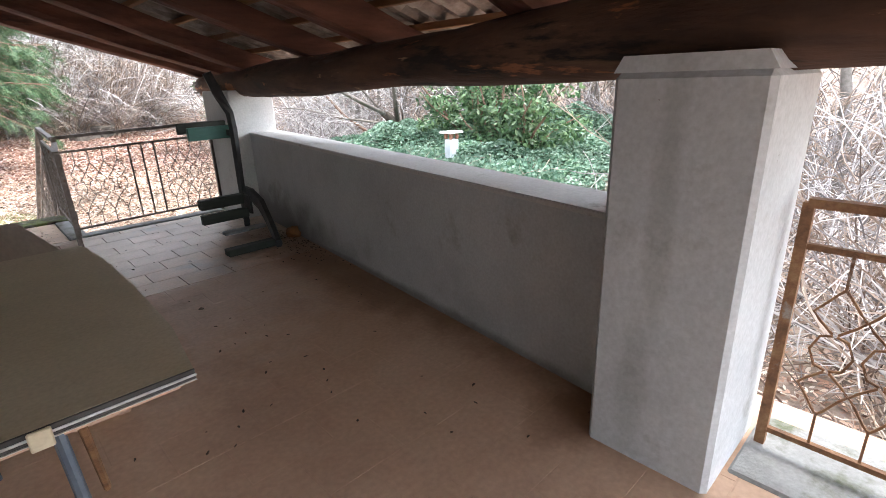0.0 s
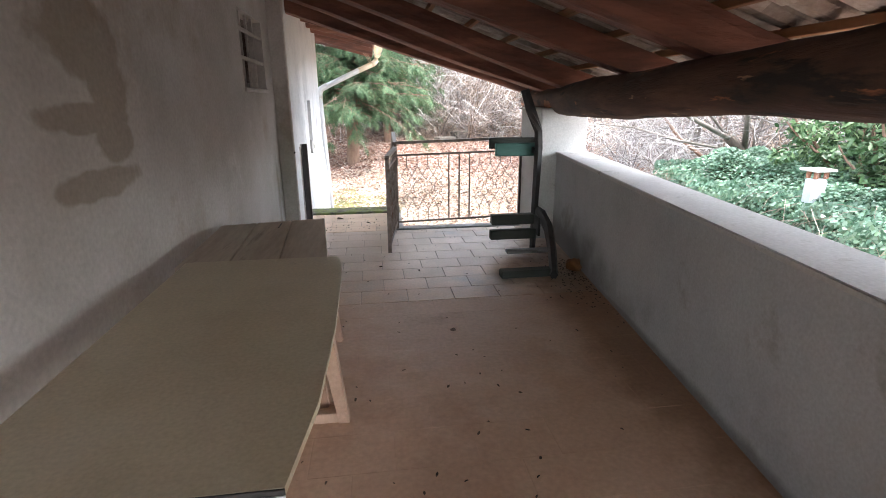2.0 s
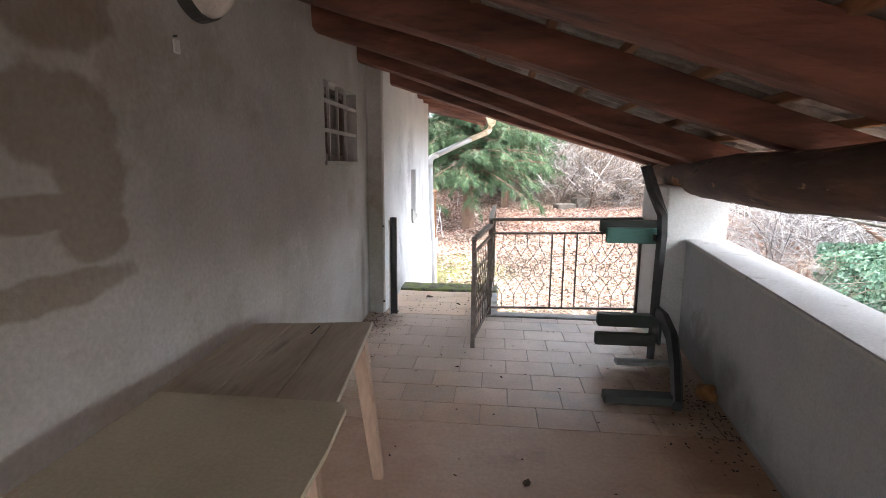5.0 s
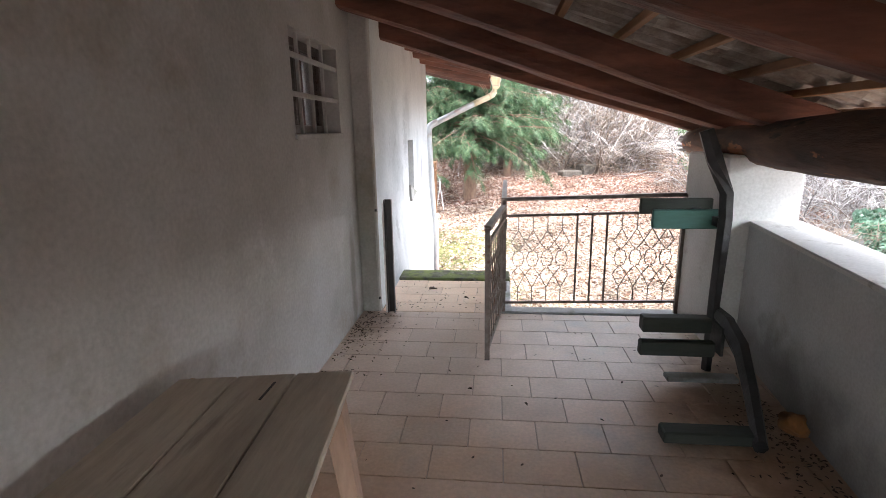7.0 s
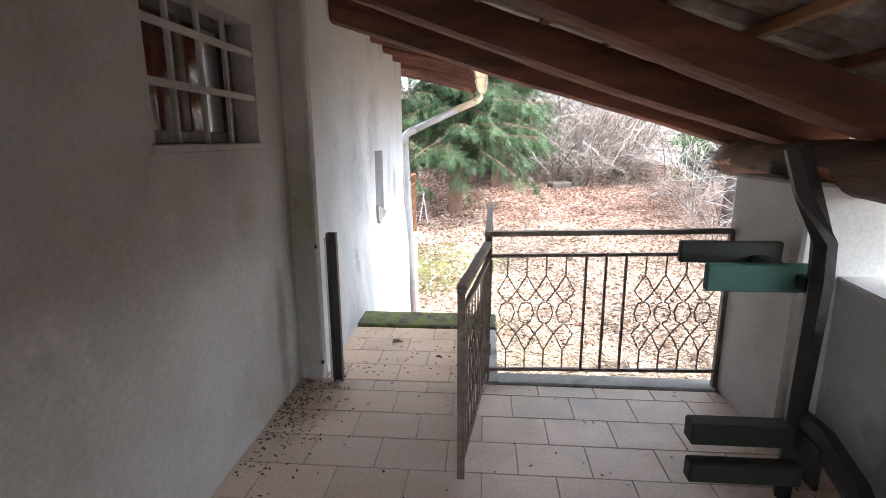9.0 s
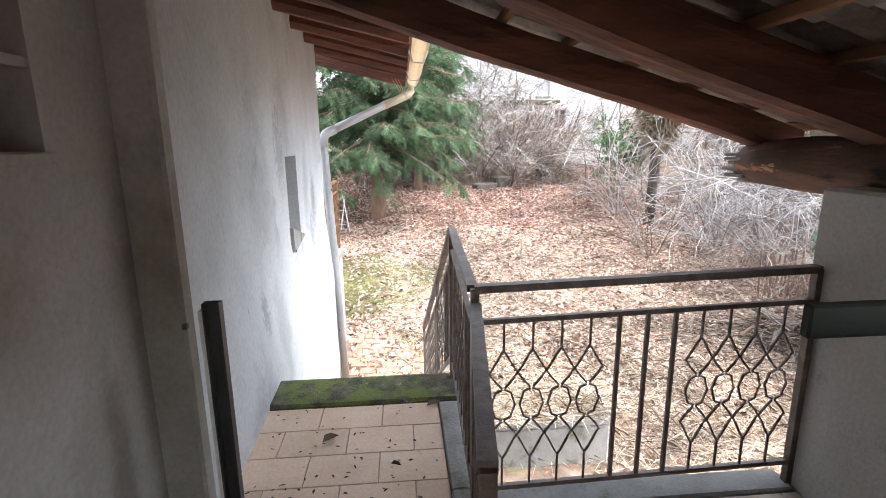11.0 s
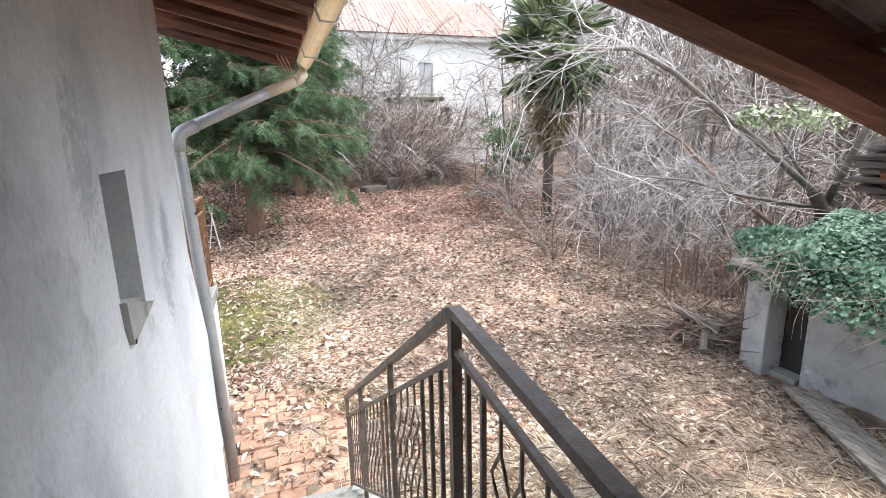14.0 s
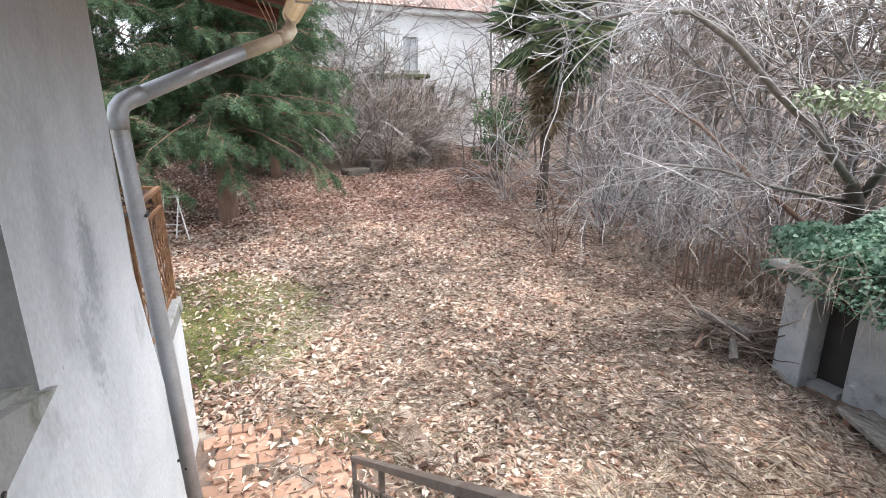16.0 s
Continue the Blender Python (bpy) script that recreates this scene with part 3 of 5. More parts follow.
prism(bm, [(8.17, 0.885), (8.65, 0.748), (8.225, 0.68), (8.19, 0.68)], 0.041, 0.085, "x")
structure(part("slit_sill", bm, GREY), "sloping grey cement sill with a pointed drip", "sill")
part_spout = part("drip_spout", swept([(0.03, 8.21, 0.70), (0.09, 8.21, 0.685)], 0.012, 6), STEEL)
structure(part_spout, "small dark iron drip pin", "spout")

# parapet, its cap and the pillars
bm = bmesh.new()
y0, y1 = 0.78, 5.36
prism(bm, [(par_x(y0), y0), (par_x(y1), y1), (par_x(y1) + 0.30, y1), (par_x(y0) + 0.30, y0)], -1.9, 0.895)
for v in bm.verts:
    if v.co.z > 0 and v.co.y < 3:
        v.co.z -= 0.055
structure(part("parapet", bm, CONCRETE), "grey rendered porch parapet wall", "parapet")
bm = bmesh.new()
prism(bm, [(par_x(y0) - 0.012, y0), (par_x(y1) - 0.012, y1), (par_x(y1) + 0.325, y1), (par_x(y0) + 0.325, y0)], 0.896, 0.925)
for v in bm.verts:
    if v.co.y < 3:
        v.co.z -= 0.055
bmesh.ops.bevel(bm, geom=list(bm.edges), offset=0.006, segments=2, affect="EDGES")
structure(part("parapet_cap", bm, CAP), "pale worn cement cap of the parapet", "coping")


def chamfered_pillar(lo, hi, cut):
    bm = bmesh.new()
    box(bm, lo, (hi[0], hi[1], hi[2] - cut), 0.018)
    vs = box(bm, (lo[0], lo[1], hi[2] - cut), hi, 0)
    for v in vs:
        if v.co.z > hi[2] - cut / 2:
            v.co.y += cut * 0.6 * (1 if v.co.y < (lo[1] + hi[1]) / 2 else -1)
    return bm


structure(part("pillar_near", chamfered_pillar((2.125, 0.325, -1.9), (2.66, 0.785, 1.455), 0.05), PILLAR), "stout grey rendered porch pillar under the beam", "pillar")
structure(part("pillar_far", boxed((2.70, 5.362, -1.9), (3.20, 6.06, 1.36), 0.015), CAP), "pale rough rendered porch pillar at the far end", "pillar")

# floor slab, landing, sills
bm = bmesh.new()
box(bm, (-0.2, 3.79, -0.35), (2.9, 5.95, -0.010), 0)
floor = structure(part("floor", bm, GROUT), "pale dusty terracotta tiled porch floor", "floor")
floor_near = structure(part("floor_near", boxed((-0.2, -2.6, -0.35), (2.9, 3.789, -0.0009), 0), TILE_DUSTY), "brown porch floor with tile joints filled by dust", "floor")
landing = structure(part("landing", boxed((0.03, 5.951, -0.35), (1.15, 6.90, -0.012), 0), GROUT), "terracotta tiled landing before the steps", "floor")
structure(part("landing_edge", boxed((1.151, 6.10, -0.4), (1.32, 6.885, 0.012), 0.008), GREY), "grey concrete edge of the landing", "kerb")
structure(part("rail_sill", boxed((1.152, 5.951, -0.4), (2.70, 6.099, 0.015), 0.01), GREY), "grey concrete sill under the railing", "sill")
structure(part("outer_sill", boxed((2.30, -2.6, -0.4), (2.75, 0.31, 0.012), 0.01), GREY), "grey concrete sill under the outer railing", "sill")
structure(part("moss_step", boxed((0.10, 6.905, -0.3), (1.33, 7.25, 0.022), 0.015), MOSS), "mossy dark stone top step", "step")
bm = bmesh.new()
for i in range(9):
    z = -0.165 * (i + 1)
    box(bm, (0.10, 7.252 + 0.275 * i, -1.95), (1.31, 7.252 + 0.275 * (i + 1), z), 0.012)
structure(part("stairs", bm, GREY), "grey concrete garden steps going down", "stairs")

# unseen lintel over the porch's other, open end, added to shade rafters and upper wall
bm = bmesh.new()
prism(bm, [(-0.35, 2.0), (1.50, 2.0), (-0.35, 2.57)], -2.82, -2.602, "y")
structure(part("wall_end", bm, PLASTER), "unseen grey lintel added to shade the roof at the open porch end", "wall")

# wall under porch edge
structure(part("porch_base", boxed((1.33, 5.97, -2.0), (2.69, 6.08, -0.41), 0.01), WHITE_PLASTER), "plastered base wall under the porch edge", "wall")

# ---- porch roof ----
def raf_z(x):
    return 2.46 - 0.315 * x                     # underside of the rafters


RAFTERS = [(-2.3, -2.2), (-1.4, -1.3), (-0.45, -0.35), (0.5, 0.55), (1.5, 1.45), (2.74, 2.66), (3.62, 3.66), (4.62, 5.3), (5.72, 6.12), (6.88, 6.95)]
for ya, yb in RAFTERS:
    rf = thing("rafter", (0, ya, raf_z(0)), "dark red-brown rough wooden roof rafter", "rafter", "porch rafters", "structure")
    pts, rad = [], []
    for i in range(15):
        u = i / 14
        x = -0.1 + 3.35 * u
        pts.append((x, ya + (yb - ya) * u + 0.02 * math.sin(5 * u + ya), raf_z(x) + 0.085 + 0.008 * math.sin(9 * u + ya)))
        rad.append(0.112 + 0.012 * math.sin(4 * u + 2 * ya))
    bm = swept(pts, [r * 0.78 for r in rad], 16, 1.12, 0.10, square=True)
    part("log", bm, RAFTER, rf)


bm = bmesh.new()
x = 0.06
while x < 3.5:
    z = raf_z(x) + 0.175
    box(bm, (x, -2.6, z), (x + 0.045, 7.16, z + 0.045), 0.004)
    x += 0.36
structure(part("roof_battens", bm, BATTEN), "narrow orange-brown roof battens", "battens")


def half_pipe(x0, x1, yc, r, h, up, thick=0.013, seg=5, dz=0.0):
    """A clay roof tile as a half pipe lying down the slope; up: arch, else channel."""
    V = []
    for x, s in ((x0, 0.92), (x1, 1.06)):
        for k in range(seg + 1):
            w = math.pi * k / seg
            for t in (0, thick):
                rr = (r - t) * s
                zz = math.sin(w) * rr * 0.75
                V.append((x, yc + math.cos(w) * rr, raf_z(x) + 0.175 + 0.045 + h + dz + (zz if up else 0.085 - zz)))
    n = (seg + 1) * 2
    F = []
    for k in range(seg):
        a, b, c, d = 2 * k, 2 * k + 1, 2 * k + 2, 2 * k + 3
        F += [(a, c, n + c, n + a), (b, n + b, n + d, d), (a, b, d, c), (n + a, n + c, n + d, n + b)]
    F += [(0, n, n + 1, 1), (2 * seg, 2 * seg + 1, n + 2 * seg + 1, n + 2 * seg)]
    return V, F


def tile_field(y_lo, y_hi, x_lo, x_hi, gaps=()):
    V, F = [], []

    def put(v, f):
        n = len(V)
        V.extend(v)
        F.extend(tuple(i + n for i in q) for q in f)

    y, col = y_lo, 0
    while y < y_hi:
        x, row = x_lo, 0
        while x < x_hi:
            j = rng.normal(0, 0.008)
            gone = any(abs(x + 0.2 - gx) < 0.21 and abs(y - gy) < 0.1 for gx, gy in gaps)
            far_end = x + (0.375 if gone else 0.39 if rng.uniform() < 0.06 else 0.43)
            put(*half_pipe(x - 0.03, far_end, y + j, 0.105, 0.0, False, dz=rng.uniform(0, 0.012)))
            put(*half_pipe(x - 0.03, far_end, y + 0.105 + j, 0.095, 0.05, True, dz=rng.uniform(0, 0.014)))
            x += 0.40
            row += 1
        y += 0.21
        col += 1
    return V, F


V, F = tile_field(-2.6, 7.22, -0.05, 3.3, gaps=((2.75, 3.36), (3.1, 3.28)))
structure(raw("roof_tiles", V, F, COPPO, smooth=False), "grey dusty clay roof tiles seen from below", "roof")

# the round beam on the pillars
pts, rad = [], []
for i in range(40):
    y = -2.6 + 9.60 * i / 39
    pts.append((par_x(y) + 0.02 + 0.015 * math.sin(y * 1.4), y, 1.543 - 0.02 * y + 0.008 * math.sin(y * 0.9 + 1) + 0.005 * math.sin(y * 3.1)))
    rad.append(0.148 + 0.012 * math.sin(y * 1.9) + (0.0 if i < 38 else -0.02 * (i - 37)))
beam = thing("roof_beam", pts[0], "rough dark tree-trunk beam carrying the rafters", "beam", "", "structure")
part("trunk", swept(pts, rad, 14, 0.98, 0.07), LOG, beam, smooth=True)
bx, bz = par_x(7.0) + 0.02, 1.543 - 0.14
bm = bmesh.new()
for i in range(34):                             # torn grey fibres at the beam's open end
    w, r = i * 2.399, 0.115 * math.sqrt((i + 0.5) / 34)
    x, z = bx + r * math.cos(w), bz + r * math.sin(w)
    q = 0.13 + 0.09 * noise.noise(Vector((x * 9, z * 30, 3))) - 0.25 * r
    box(bm, (x - 0.022, 6.93, z - 0.011), (x + 0.022, 7.0 + q, z + 0.011), 0.004)
part("splintered_end", bm, SPLINTER, beam, "torn grey weathered wood fibres")

# ---- house eave, gutter and downpipe ----
eave = thing("house_eave", (0.5, 8.5, 2.5), "projecting eave with terracotta tiles and red rafters", "eave", "", "structure")
y, k = 6.95, 0
while y < 11.3:
    pts = [(-0.3, y, 2.66), (0.5, y + 0.01, 2.47), (1.06, y, 2.335)]
    part("eave_rafter", swept(pts, [0.055, 0.05, 0.052], 6, 1.1, 0.15), RAFTER, eave)
    y += 0.62
V, F = [], []
y = 6.8
while y < 11.3:
    n = len(V)
    v, f = half_pipe(-0.2, 1.12, y, 0.11, 0, False, seg=6)
    v = [(a, b, 2.70 - 0.235 * (a + 0.2) + (c - raf_z(a) - 0.22) * 0.9) for a, b, c in v]
    V += v
    F += [tuple(i + n for i in q) for q in f]
    n = len(V)
    v, f = half_pipe(-0.2, 1.14, y + 0.1, 0.09, 0.05, True, seg=6)
    v = [(a, b, 2.70 - 0.235 * (a + 0.2) + (c - raf_z(a) - 0.22) * 0.9) for a, b, c in v]
    V += v
    F += [tuple(i + n for i in q) for q in f]
    y += 0.2
raw("eave_tiles", V, F, RED_COPPO, eave)

gutter = thing("gutter", (1.15, 9, 2.33), "yellowed half-round metal roof gutter", "gutter")
bm = bmesh.new()
rows = []
for y in (6.85, 8.4, 9.8, 11.28):
    ring = []
    for k in range(9):
        w = math.pi + math.pi * k / 8
        ring.append(bm.verts.new((1.16 + 0.075 * math.cos(w), y, 2.36 + 0.085 * math.sin(w))))
    rows.append(ring)
for a, b in zip(rows, rows[1:]):
    for k in range(8):
        bm.faces.new((a[k], a[k + 1], b[k + 1], b[k]))
bm.faces.new(rows[0])
bm.faces.new(rows[-1])
bmesh.ops.solidify(bm, geom=list(bm.faces), thickness=0.004)
part("trough", bm, OLD_GUTTER, gutter)
for y in (7.6, 9.0, 10.4):
    part("bracket", swept([(1.06, y, 2.39), (1.1, y, 2.27), (1.2, y, 2.265), (1.245, y, 2.37)], 0.008, 4), ZINC, gutter)

pipe = thing("downpipe", (0.13, 10.43, -1.66), "grey metal rain downpipe strapped to the house corner", "downpipe")
part("upright", swept([(0.135, 10.43, -1.70), (0.085, 10.43, 0), (0.025, 10.43, 1.55), (0.03, 10.44, 1.60)], 0.052, 12), ZINC, pipe, smooth=True)
part("elbow", swept([(0.026, 10.43, 1.50), (0.027, 10.432, 1.57), (0.037, 10.44, 1.62), (0.062, 10.455, 1.655), (0.10, 10.48, 1.68), (0.16, 10.52, 1.708)], 0.057, 14, side=(-0.5, 0.85, 0)), ZINC, pipe, smooth=True)
part("slanting_run", swept([(0.09, 10.485, 1.675), (0.6, 10.78, 1.93), (0.78, 10.9, 2.02)], 0.05, 12), ZINC, pipe, smooth=True)
part("upper_run", swept([(0.76, 10.885, 2.01), (1.0, 11.05, 2.12), (1.06, 11.09, 2.16)], 0.052, 12), OLD_GUTTER, pipe, "yellowed upper piece", smooth=True)
part("outlet", swept([(1.02, 11.06, 2.13), (1.09, 11.11, 2.17), (1.125, 11.13, 2.22), (1.14, 11.14, 2.32)], 0.055, 12), OLD_GUTTER, pipe, "yellowed outlet bend", smooth=True)
for z in (0.98, -0.86):
    part("strap", swept([(-0.03, 10.37, z), (-0.02, 10.47, z), (0.04, 10.50, z), (0.10, 10.46, z), (0.10, 10.38, z)], 0.012, 5), STEEL, pipe, "dark wire strap")
part("side_cable", swept([(0.045, 10.08, -1.6), (0.035, 10.08, 0.2), (0.03, 10.08, 1.9)], 0.014, 6), ZINC, pipe, "thin grey pipe alongside")
for k in range(3):
    part("tie_wire", swept([(0.86 + 0.04 * k, 10.7, 2.36), (0.95 + 0.03 * k, 10.95, 2.24), (1.02, 11.06, 2.10 + 0.02 * k)], 0.004, 4), PALE_WOOD, pipe, "loose binding strand")


# ---- wrought iron ----
def iron_panel(parent, p0, p1, b0, b1, top, mid, low, pattern, mat, thick=0.011, rail=0.024, ends=True, extra_low=0.0):
    """Railing from p0 to p1 (x, y); b0, b1 the base heights; top, mid, low the rails above the base."""
    n = len(pattern)

    def at(s, h):
        return (p0[0] + (p1[0] - p0[0]) * s, p0[1] + (p1[1] - p0[1]) * s, b0 + (b1 - b0) * s + h)

    L = math.hypot(p1[0] - p0[0], p1[1] - p0[1])
    part("handrail", swept([at(0, top), at(1, top)], rail * 1.25, 4, 0.72, flat=True), mat, parent)
    part("upper_bar", swept([at(0, mid), at(1, mid)], rail * 0.62, 4, flat=True), mat, parent)
    part("lower_bar", swept([at(0, low), at(1, low)], rail * 0.62, 4, flat=True), mat, parent)
    if ends:
        for s in (0, 1):
            part("post", swept([at(s, -extra_low), at(s, top)], rail, 4, flat=True), mat, parent)
    step = 1.0 / (n + 1)
    half = step * 0.49
    for i, c in enumerate(pattern):
        s = step * (i + 1)
        if c == "b":
            part("baluster", swept([at(s, low), at(s, mid)], thick, 4, flat=True), mat, parent)
            continue
        h = mid - low
        z = [mid - 0.17 * h, mid - 0.30 * h, mid - 0.40 * h, mid - 0.49 * h, mid - 0.58 * h, mid - 0.68 * h, mid - 0.82 * h]
        part("stem", swept([at(s, mid), at(s, z[0] - 0.01)], thick * 0.55, 4, flat=True), mat, parent)
        part("stem", swept([at(s, z[6] + 0.01), at(s, low)], thick * 0.55, 4, flat=True), mat, parent)
        for g in (-1, 1):
            pts = []
            knots = [(0, z[0]), (0.25, z[0] - 0.03 * h), (0.72, z[1] + 0.035 * h), (1.0, z[1]), (0.72, z[1] - 0.035 * h), (0.12, z[2] + 0.01 * h), (0.08, z[2]),
                     (0.55, z[2] - 0.015 * h), (0.85, z[3]), (0.55, z[4] + 0.015 * h), (0.08, z[4]), (0.12, z[4] - 0.01 * h), (0.72, z[5] + 0.035 * h),
                     (1.0, z[5]), (0.72, z[5] - 0.035 * h), (0.25, z[6] + 0.03 * h), (0, z[6])]
            for u, zz in knots:
                pts.append(at(s + g * u * half, zz))
            part("scroll_bar", swept(pts, thick * 0.5, 4, flat=True), mat, parent)


rail_a = thing("porch_railing", (1.97, 6.0, 0.0), "dark brown wrought iron railing with diamond and ring scrolls", "railing")
iron_panel(rail_a, (1.242, 6.0), (2.69, 6.0), 0.005, 0.04, 0.985, 0.845, 0.08, "oooobbboooo", IRON, extra_low=0.03)
rail_b = thing("landing_railing", (1.25, 6.6, 0.0), "dark brown wrought iron railing along the landing", "railing")
iron_panel(rail_b, (1.238, 6.04), (1.268, 7.17), 0.0, 0.045, 0.98, 0.845, 0.085, "bboooobb", IRON, ends=False)
part("corner_post", swept([(1.268, 7.17, 0.0), (1.268, 7.17, 1.02)], 0.026, 4, flat=True), IRON, rail_b)
rail_c = thing("stair_railing", (1.25, 8.8, -1.0), "weathered wrought iron railing sloping down beside the steps", "railing")
iron_panel(rail_c, (1.268, 7.20), (1.185, 9.75), 0.03, -1.61, 0.98, 0.80, 0.13, "bbboooobbboooobbbooob", IRON, ends=False)
for y in (8.1, 9.05, 9.75):
    u = (y - 7.2) / 2.55
    part("post", swept([(1.268 - 0.083 * u, y, -0.04 - 1.64 * u - 0.1), (1.268 - 0.083 * u, y, 1.01 - 1.64 * u)], 0.02, 4, flat=True), IRON, rail_c)
gate = thing("iron_gate", (1.24, 5.97, 0.03), "open brown wrought iron gate leaf with scrolls", "gate")
iron_panel(gate, (1.236, 5.93), (1.118, 4.98), 0.03, 0.03, 0.91, 0.80, 0.07, "boooooob", IRON)
for z in (0.2, 0.75):
    part("hinge", swept([(1.246, 5.968, z), (1.246, 5.968, z + 0.08)], 0.022, 8), IRON, gate)
rail_d = thing("outer_railing", (2.52, -1.0, 0.0), "rusty wrought iron railing beside the pillar", "railing")
iron_panel(rail_d, (2.55, 0.27), (2.52, -2.55), 0.0, 0.0, 0.98, 0.83, 0.08, "oooobbboooobbboooo", RUST)

# steel channel fixed to the pilaster
chan = thing("steel_channel", (0.25, 5.92, 0.01), "dark steel channel post standing against the pilaster", "channel post")
bm = bmesh.new()
for lo, hi in (((0.232, 5.905, 0.0), (0.239, 5.945, 1.0)), ((0.288, 5.905, 0.0), (0.295, 5.945, 1.0)), ((0.2395, 5.938, 0.0), (0.2875, 5.945, 1.0))):
    box(bm, lo, hi, 0.001)
part("channel", bm, STEEL, chan)
for z in (0.12, 0.9):
    part("lug", boxed((0.151, 5.915, z), (0.170, 5.935, z + 0.02), 0.002), STEEL, chan)
part("edge_strip", boxed((0.214, 5.912, 0.0), (0.230, 5.943, 0.97), 0.002), WHITE, chan, "pale worn edge strip")


# ---- window ----
win = thing("window_1", (0, 5.15, 1.55), "small barred window with white blind and rust-red curtain", "window", "", "structure")
wy0, wy1, wz0, wz1 = 4.73, 5.60, 1.55, 2.145
bm = bmesh.new()
for lo, hi in (((-0.17, wy0 + .002, wz0 + .002), (-0.12, wy0 + 0.055, wz1 - .002)), ((-0.17, wy1 - 0.055, wz0 + .002), (-0.12, wy1 - .002, wz1 - .002)),
               ((-0.17, wy0 + 0.056, wz0 + .002), (-0.12, wy1 - 0.056, wz0 + 0.055)), ((-0.17, wy0 + 0.056, wz1 - 0.055), (-0.12, wy1 - 0.056, wz1 - .002)),
               ((-0.168, 5.13, wz0 + 0.056), (-0.122, 5.18, wz1 - 0.056))):
    box(bm, lo, hi, 0.004)
part("window_frame", bm, IRON, win, "dark brown window frame")
for a, b in ((wy0 + 0.056, 5.129), (5.181, wy1 - 0.056)):
    pane = part("pane", boxed((-0.148, a, wz0 + 0.056), (-0.143, b, wz1 - 0.056), 0), GLASS, win)
    pane.visible_shadow = False
for z in (1.765, 1.985):
    part("grille_bar", boxed((-0.03, wy0 - 0.01, z), (-0.008, wy1 + 0.01, z + 0.03), 0.003), PLASTER, win)
for y in (4.93, 5.15, 5.37):
    part("grille_bar", boxed((-0.052, y, wz0), (-0.031, y + 0.022, wz1), 0.003), PLASTER, win)
bm = bmesh.new()
for i in range(26):
    z = wz0 + 0.02 + i * 0.022
    box(bm, (-0.30, 4.72, z), (-0.29, 5.08, z + 0.017), 0)
part("blind", bm, WHITE, win, "white slatted blind")
bm = bmesh.new()
prev = None
for i in range(25):
    y = 5.10 + 0.02 * i
    x = -0.26 + 0.018 * math.sin(i * 1.3)
    cur = (bm.verts.new((x, y, wz0)), bm.verts.new((x, y, wz1)))
    if prev:
        bm.faces.new((prev[0], cur[0], cur[1], prev[1]))
    prev = cur
bmesh.ops.solidify(bm, geom=list(bm.faces), thickness=0.004)
part("curtain", bm, CURTAIN, win, "rust-red hanging curtain")
part("window_sill", boxed((-0.118, wy0 - 0.02, wz0 - 0.035), (0.02, wy1 + 0.02, wz0 - 0.001), 0.005), PLASTER, win)
# added dark panel in place of the unlit room
structure(part("room_behind", boxed((-1.2, 4.3, 1.2), (-0.9, 6.0, 2.7), 0), DARK), "dark panel standing in for the unlit room behind the window", "wall")

# round lamp and hook on the wall
lamp = thing("wall_lamp", (0.0, 3.16, 2.31), "round white opal wall lamp with dark rim", "lamp")
bm = bmesh.new()
bmesh.ops.create_cone(bm, cap_ends=True, segments=32, radius1=0.195, radius2=0.185, depth=0.05, matrix=pose(0.026, 3.16, 2.31, 0, 90, 0))
part("base_rim", bm, STEEL, lamp, "dark metal rim")
bm = bmesh.new()
bmesh.ops.create_uvsphere(bm, u_segments=28, v_segments=14, radius=0.175, matrix=pose(0.05, 3.16, 2.31) @ Matrix.Diagonal((0.62, 1, 1, 1)))
for v in list(bm.verts):
    if v.co.x < 0.045:
        v.co.x = 0.045
part("globe", bm, OPAL, lamp, "white opal glass", smooth=True)
hook = thing("wall_hook", (0.0, 3.0, 1.98), "small white plastic tag hanging on a hook", "tag")
part("tag", boxed((0.004, 2.975, 1.955), (0.014, 3.015, 2.01), 0.004), WHITE, hook)
part("pin", swept([(-0.01, 2.995, 2.02), (0.014, 2.995, 2.022)], 0.005, 6), STEEL, hook)

# ---- tables ----
t1 = thing("folding_table", (0.54, 1.75, 0), "tan hardboard folding table with aluminium edges", "table")
T1 = [(0.21, 1.095), (0.825, 1.095), (0.858, 1.35), (0.868, 1.75), (0.86, 2.2), (0.842, 2.42), (0.825, 2.46), (0.21, 2.46)]
bm = bmesh.new()
prism(bm, T1, 0.772, 0.790)
part("tabletop", bm, HARDBOARD, t1)
part("edge_strip", boxed((0.26, 1.089, 0.764), (0.826, 1.0945, 0.7895), 0.001), STEEL, t1, "dark channel along the table edge")
part("edge_bead", swept([(0.26, 1.087, 0.776), (0.827, 1.087, 0.776)], 0.003, 6), ALU, t1, "bright aluminium bead")
part("edge_lip", boxed((0.26, 1.088, 0.7605), (0.827, 1.0945, 0.7635), 0.0005), ALU, t1)
part("latch", boxed((0.515, 1.076, 0.749), (0.555, 1.086, 0.792), 0.003), HARDBOARD, t1)
part("side_strip", boxed((0.20, 1.095, 0.752), (0.2085, 2.46, 0.789), 0.002), HARDBOARD, t1)
for x, y, mt in ((0.33, 1.18, BLUE_TUBE), (0.56, 1.14, BLUE_TUBE), (0.33, 2.3, BLUE_TUBE)):
    part("leg", swept([(x, y, 0.771), (x + 0.03, y - 0.03, 0.0)], 0.013, 8), mt, t1)
part("brace", swept([(0.60, 1.14, 0.77), (0.63, 1.5, 0.3)], 0.010, 6), RUST, t1, "rusty diagonal brace")
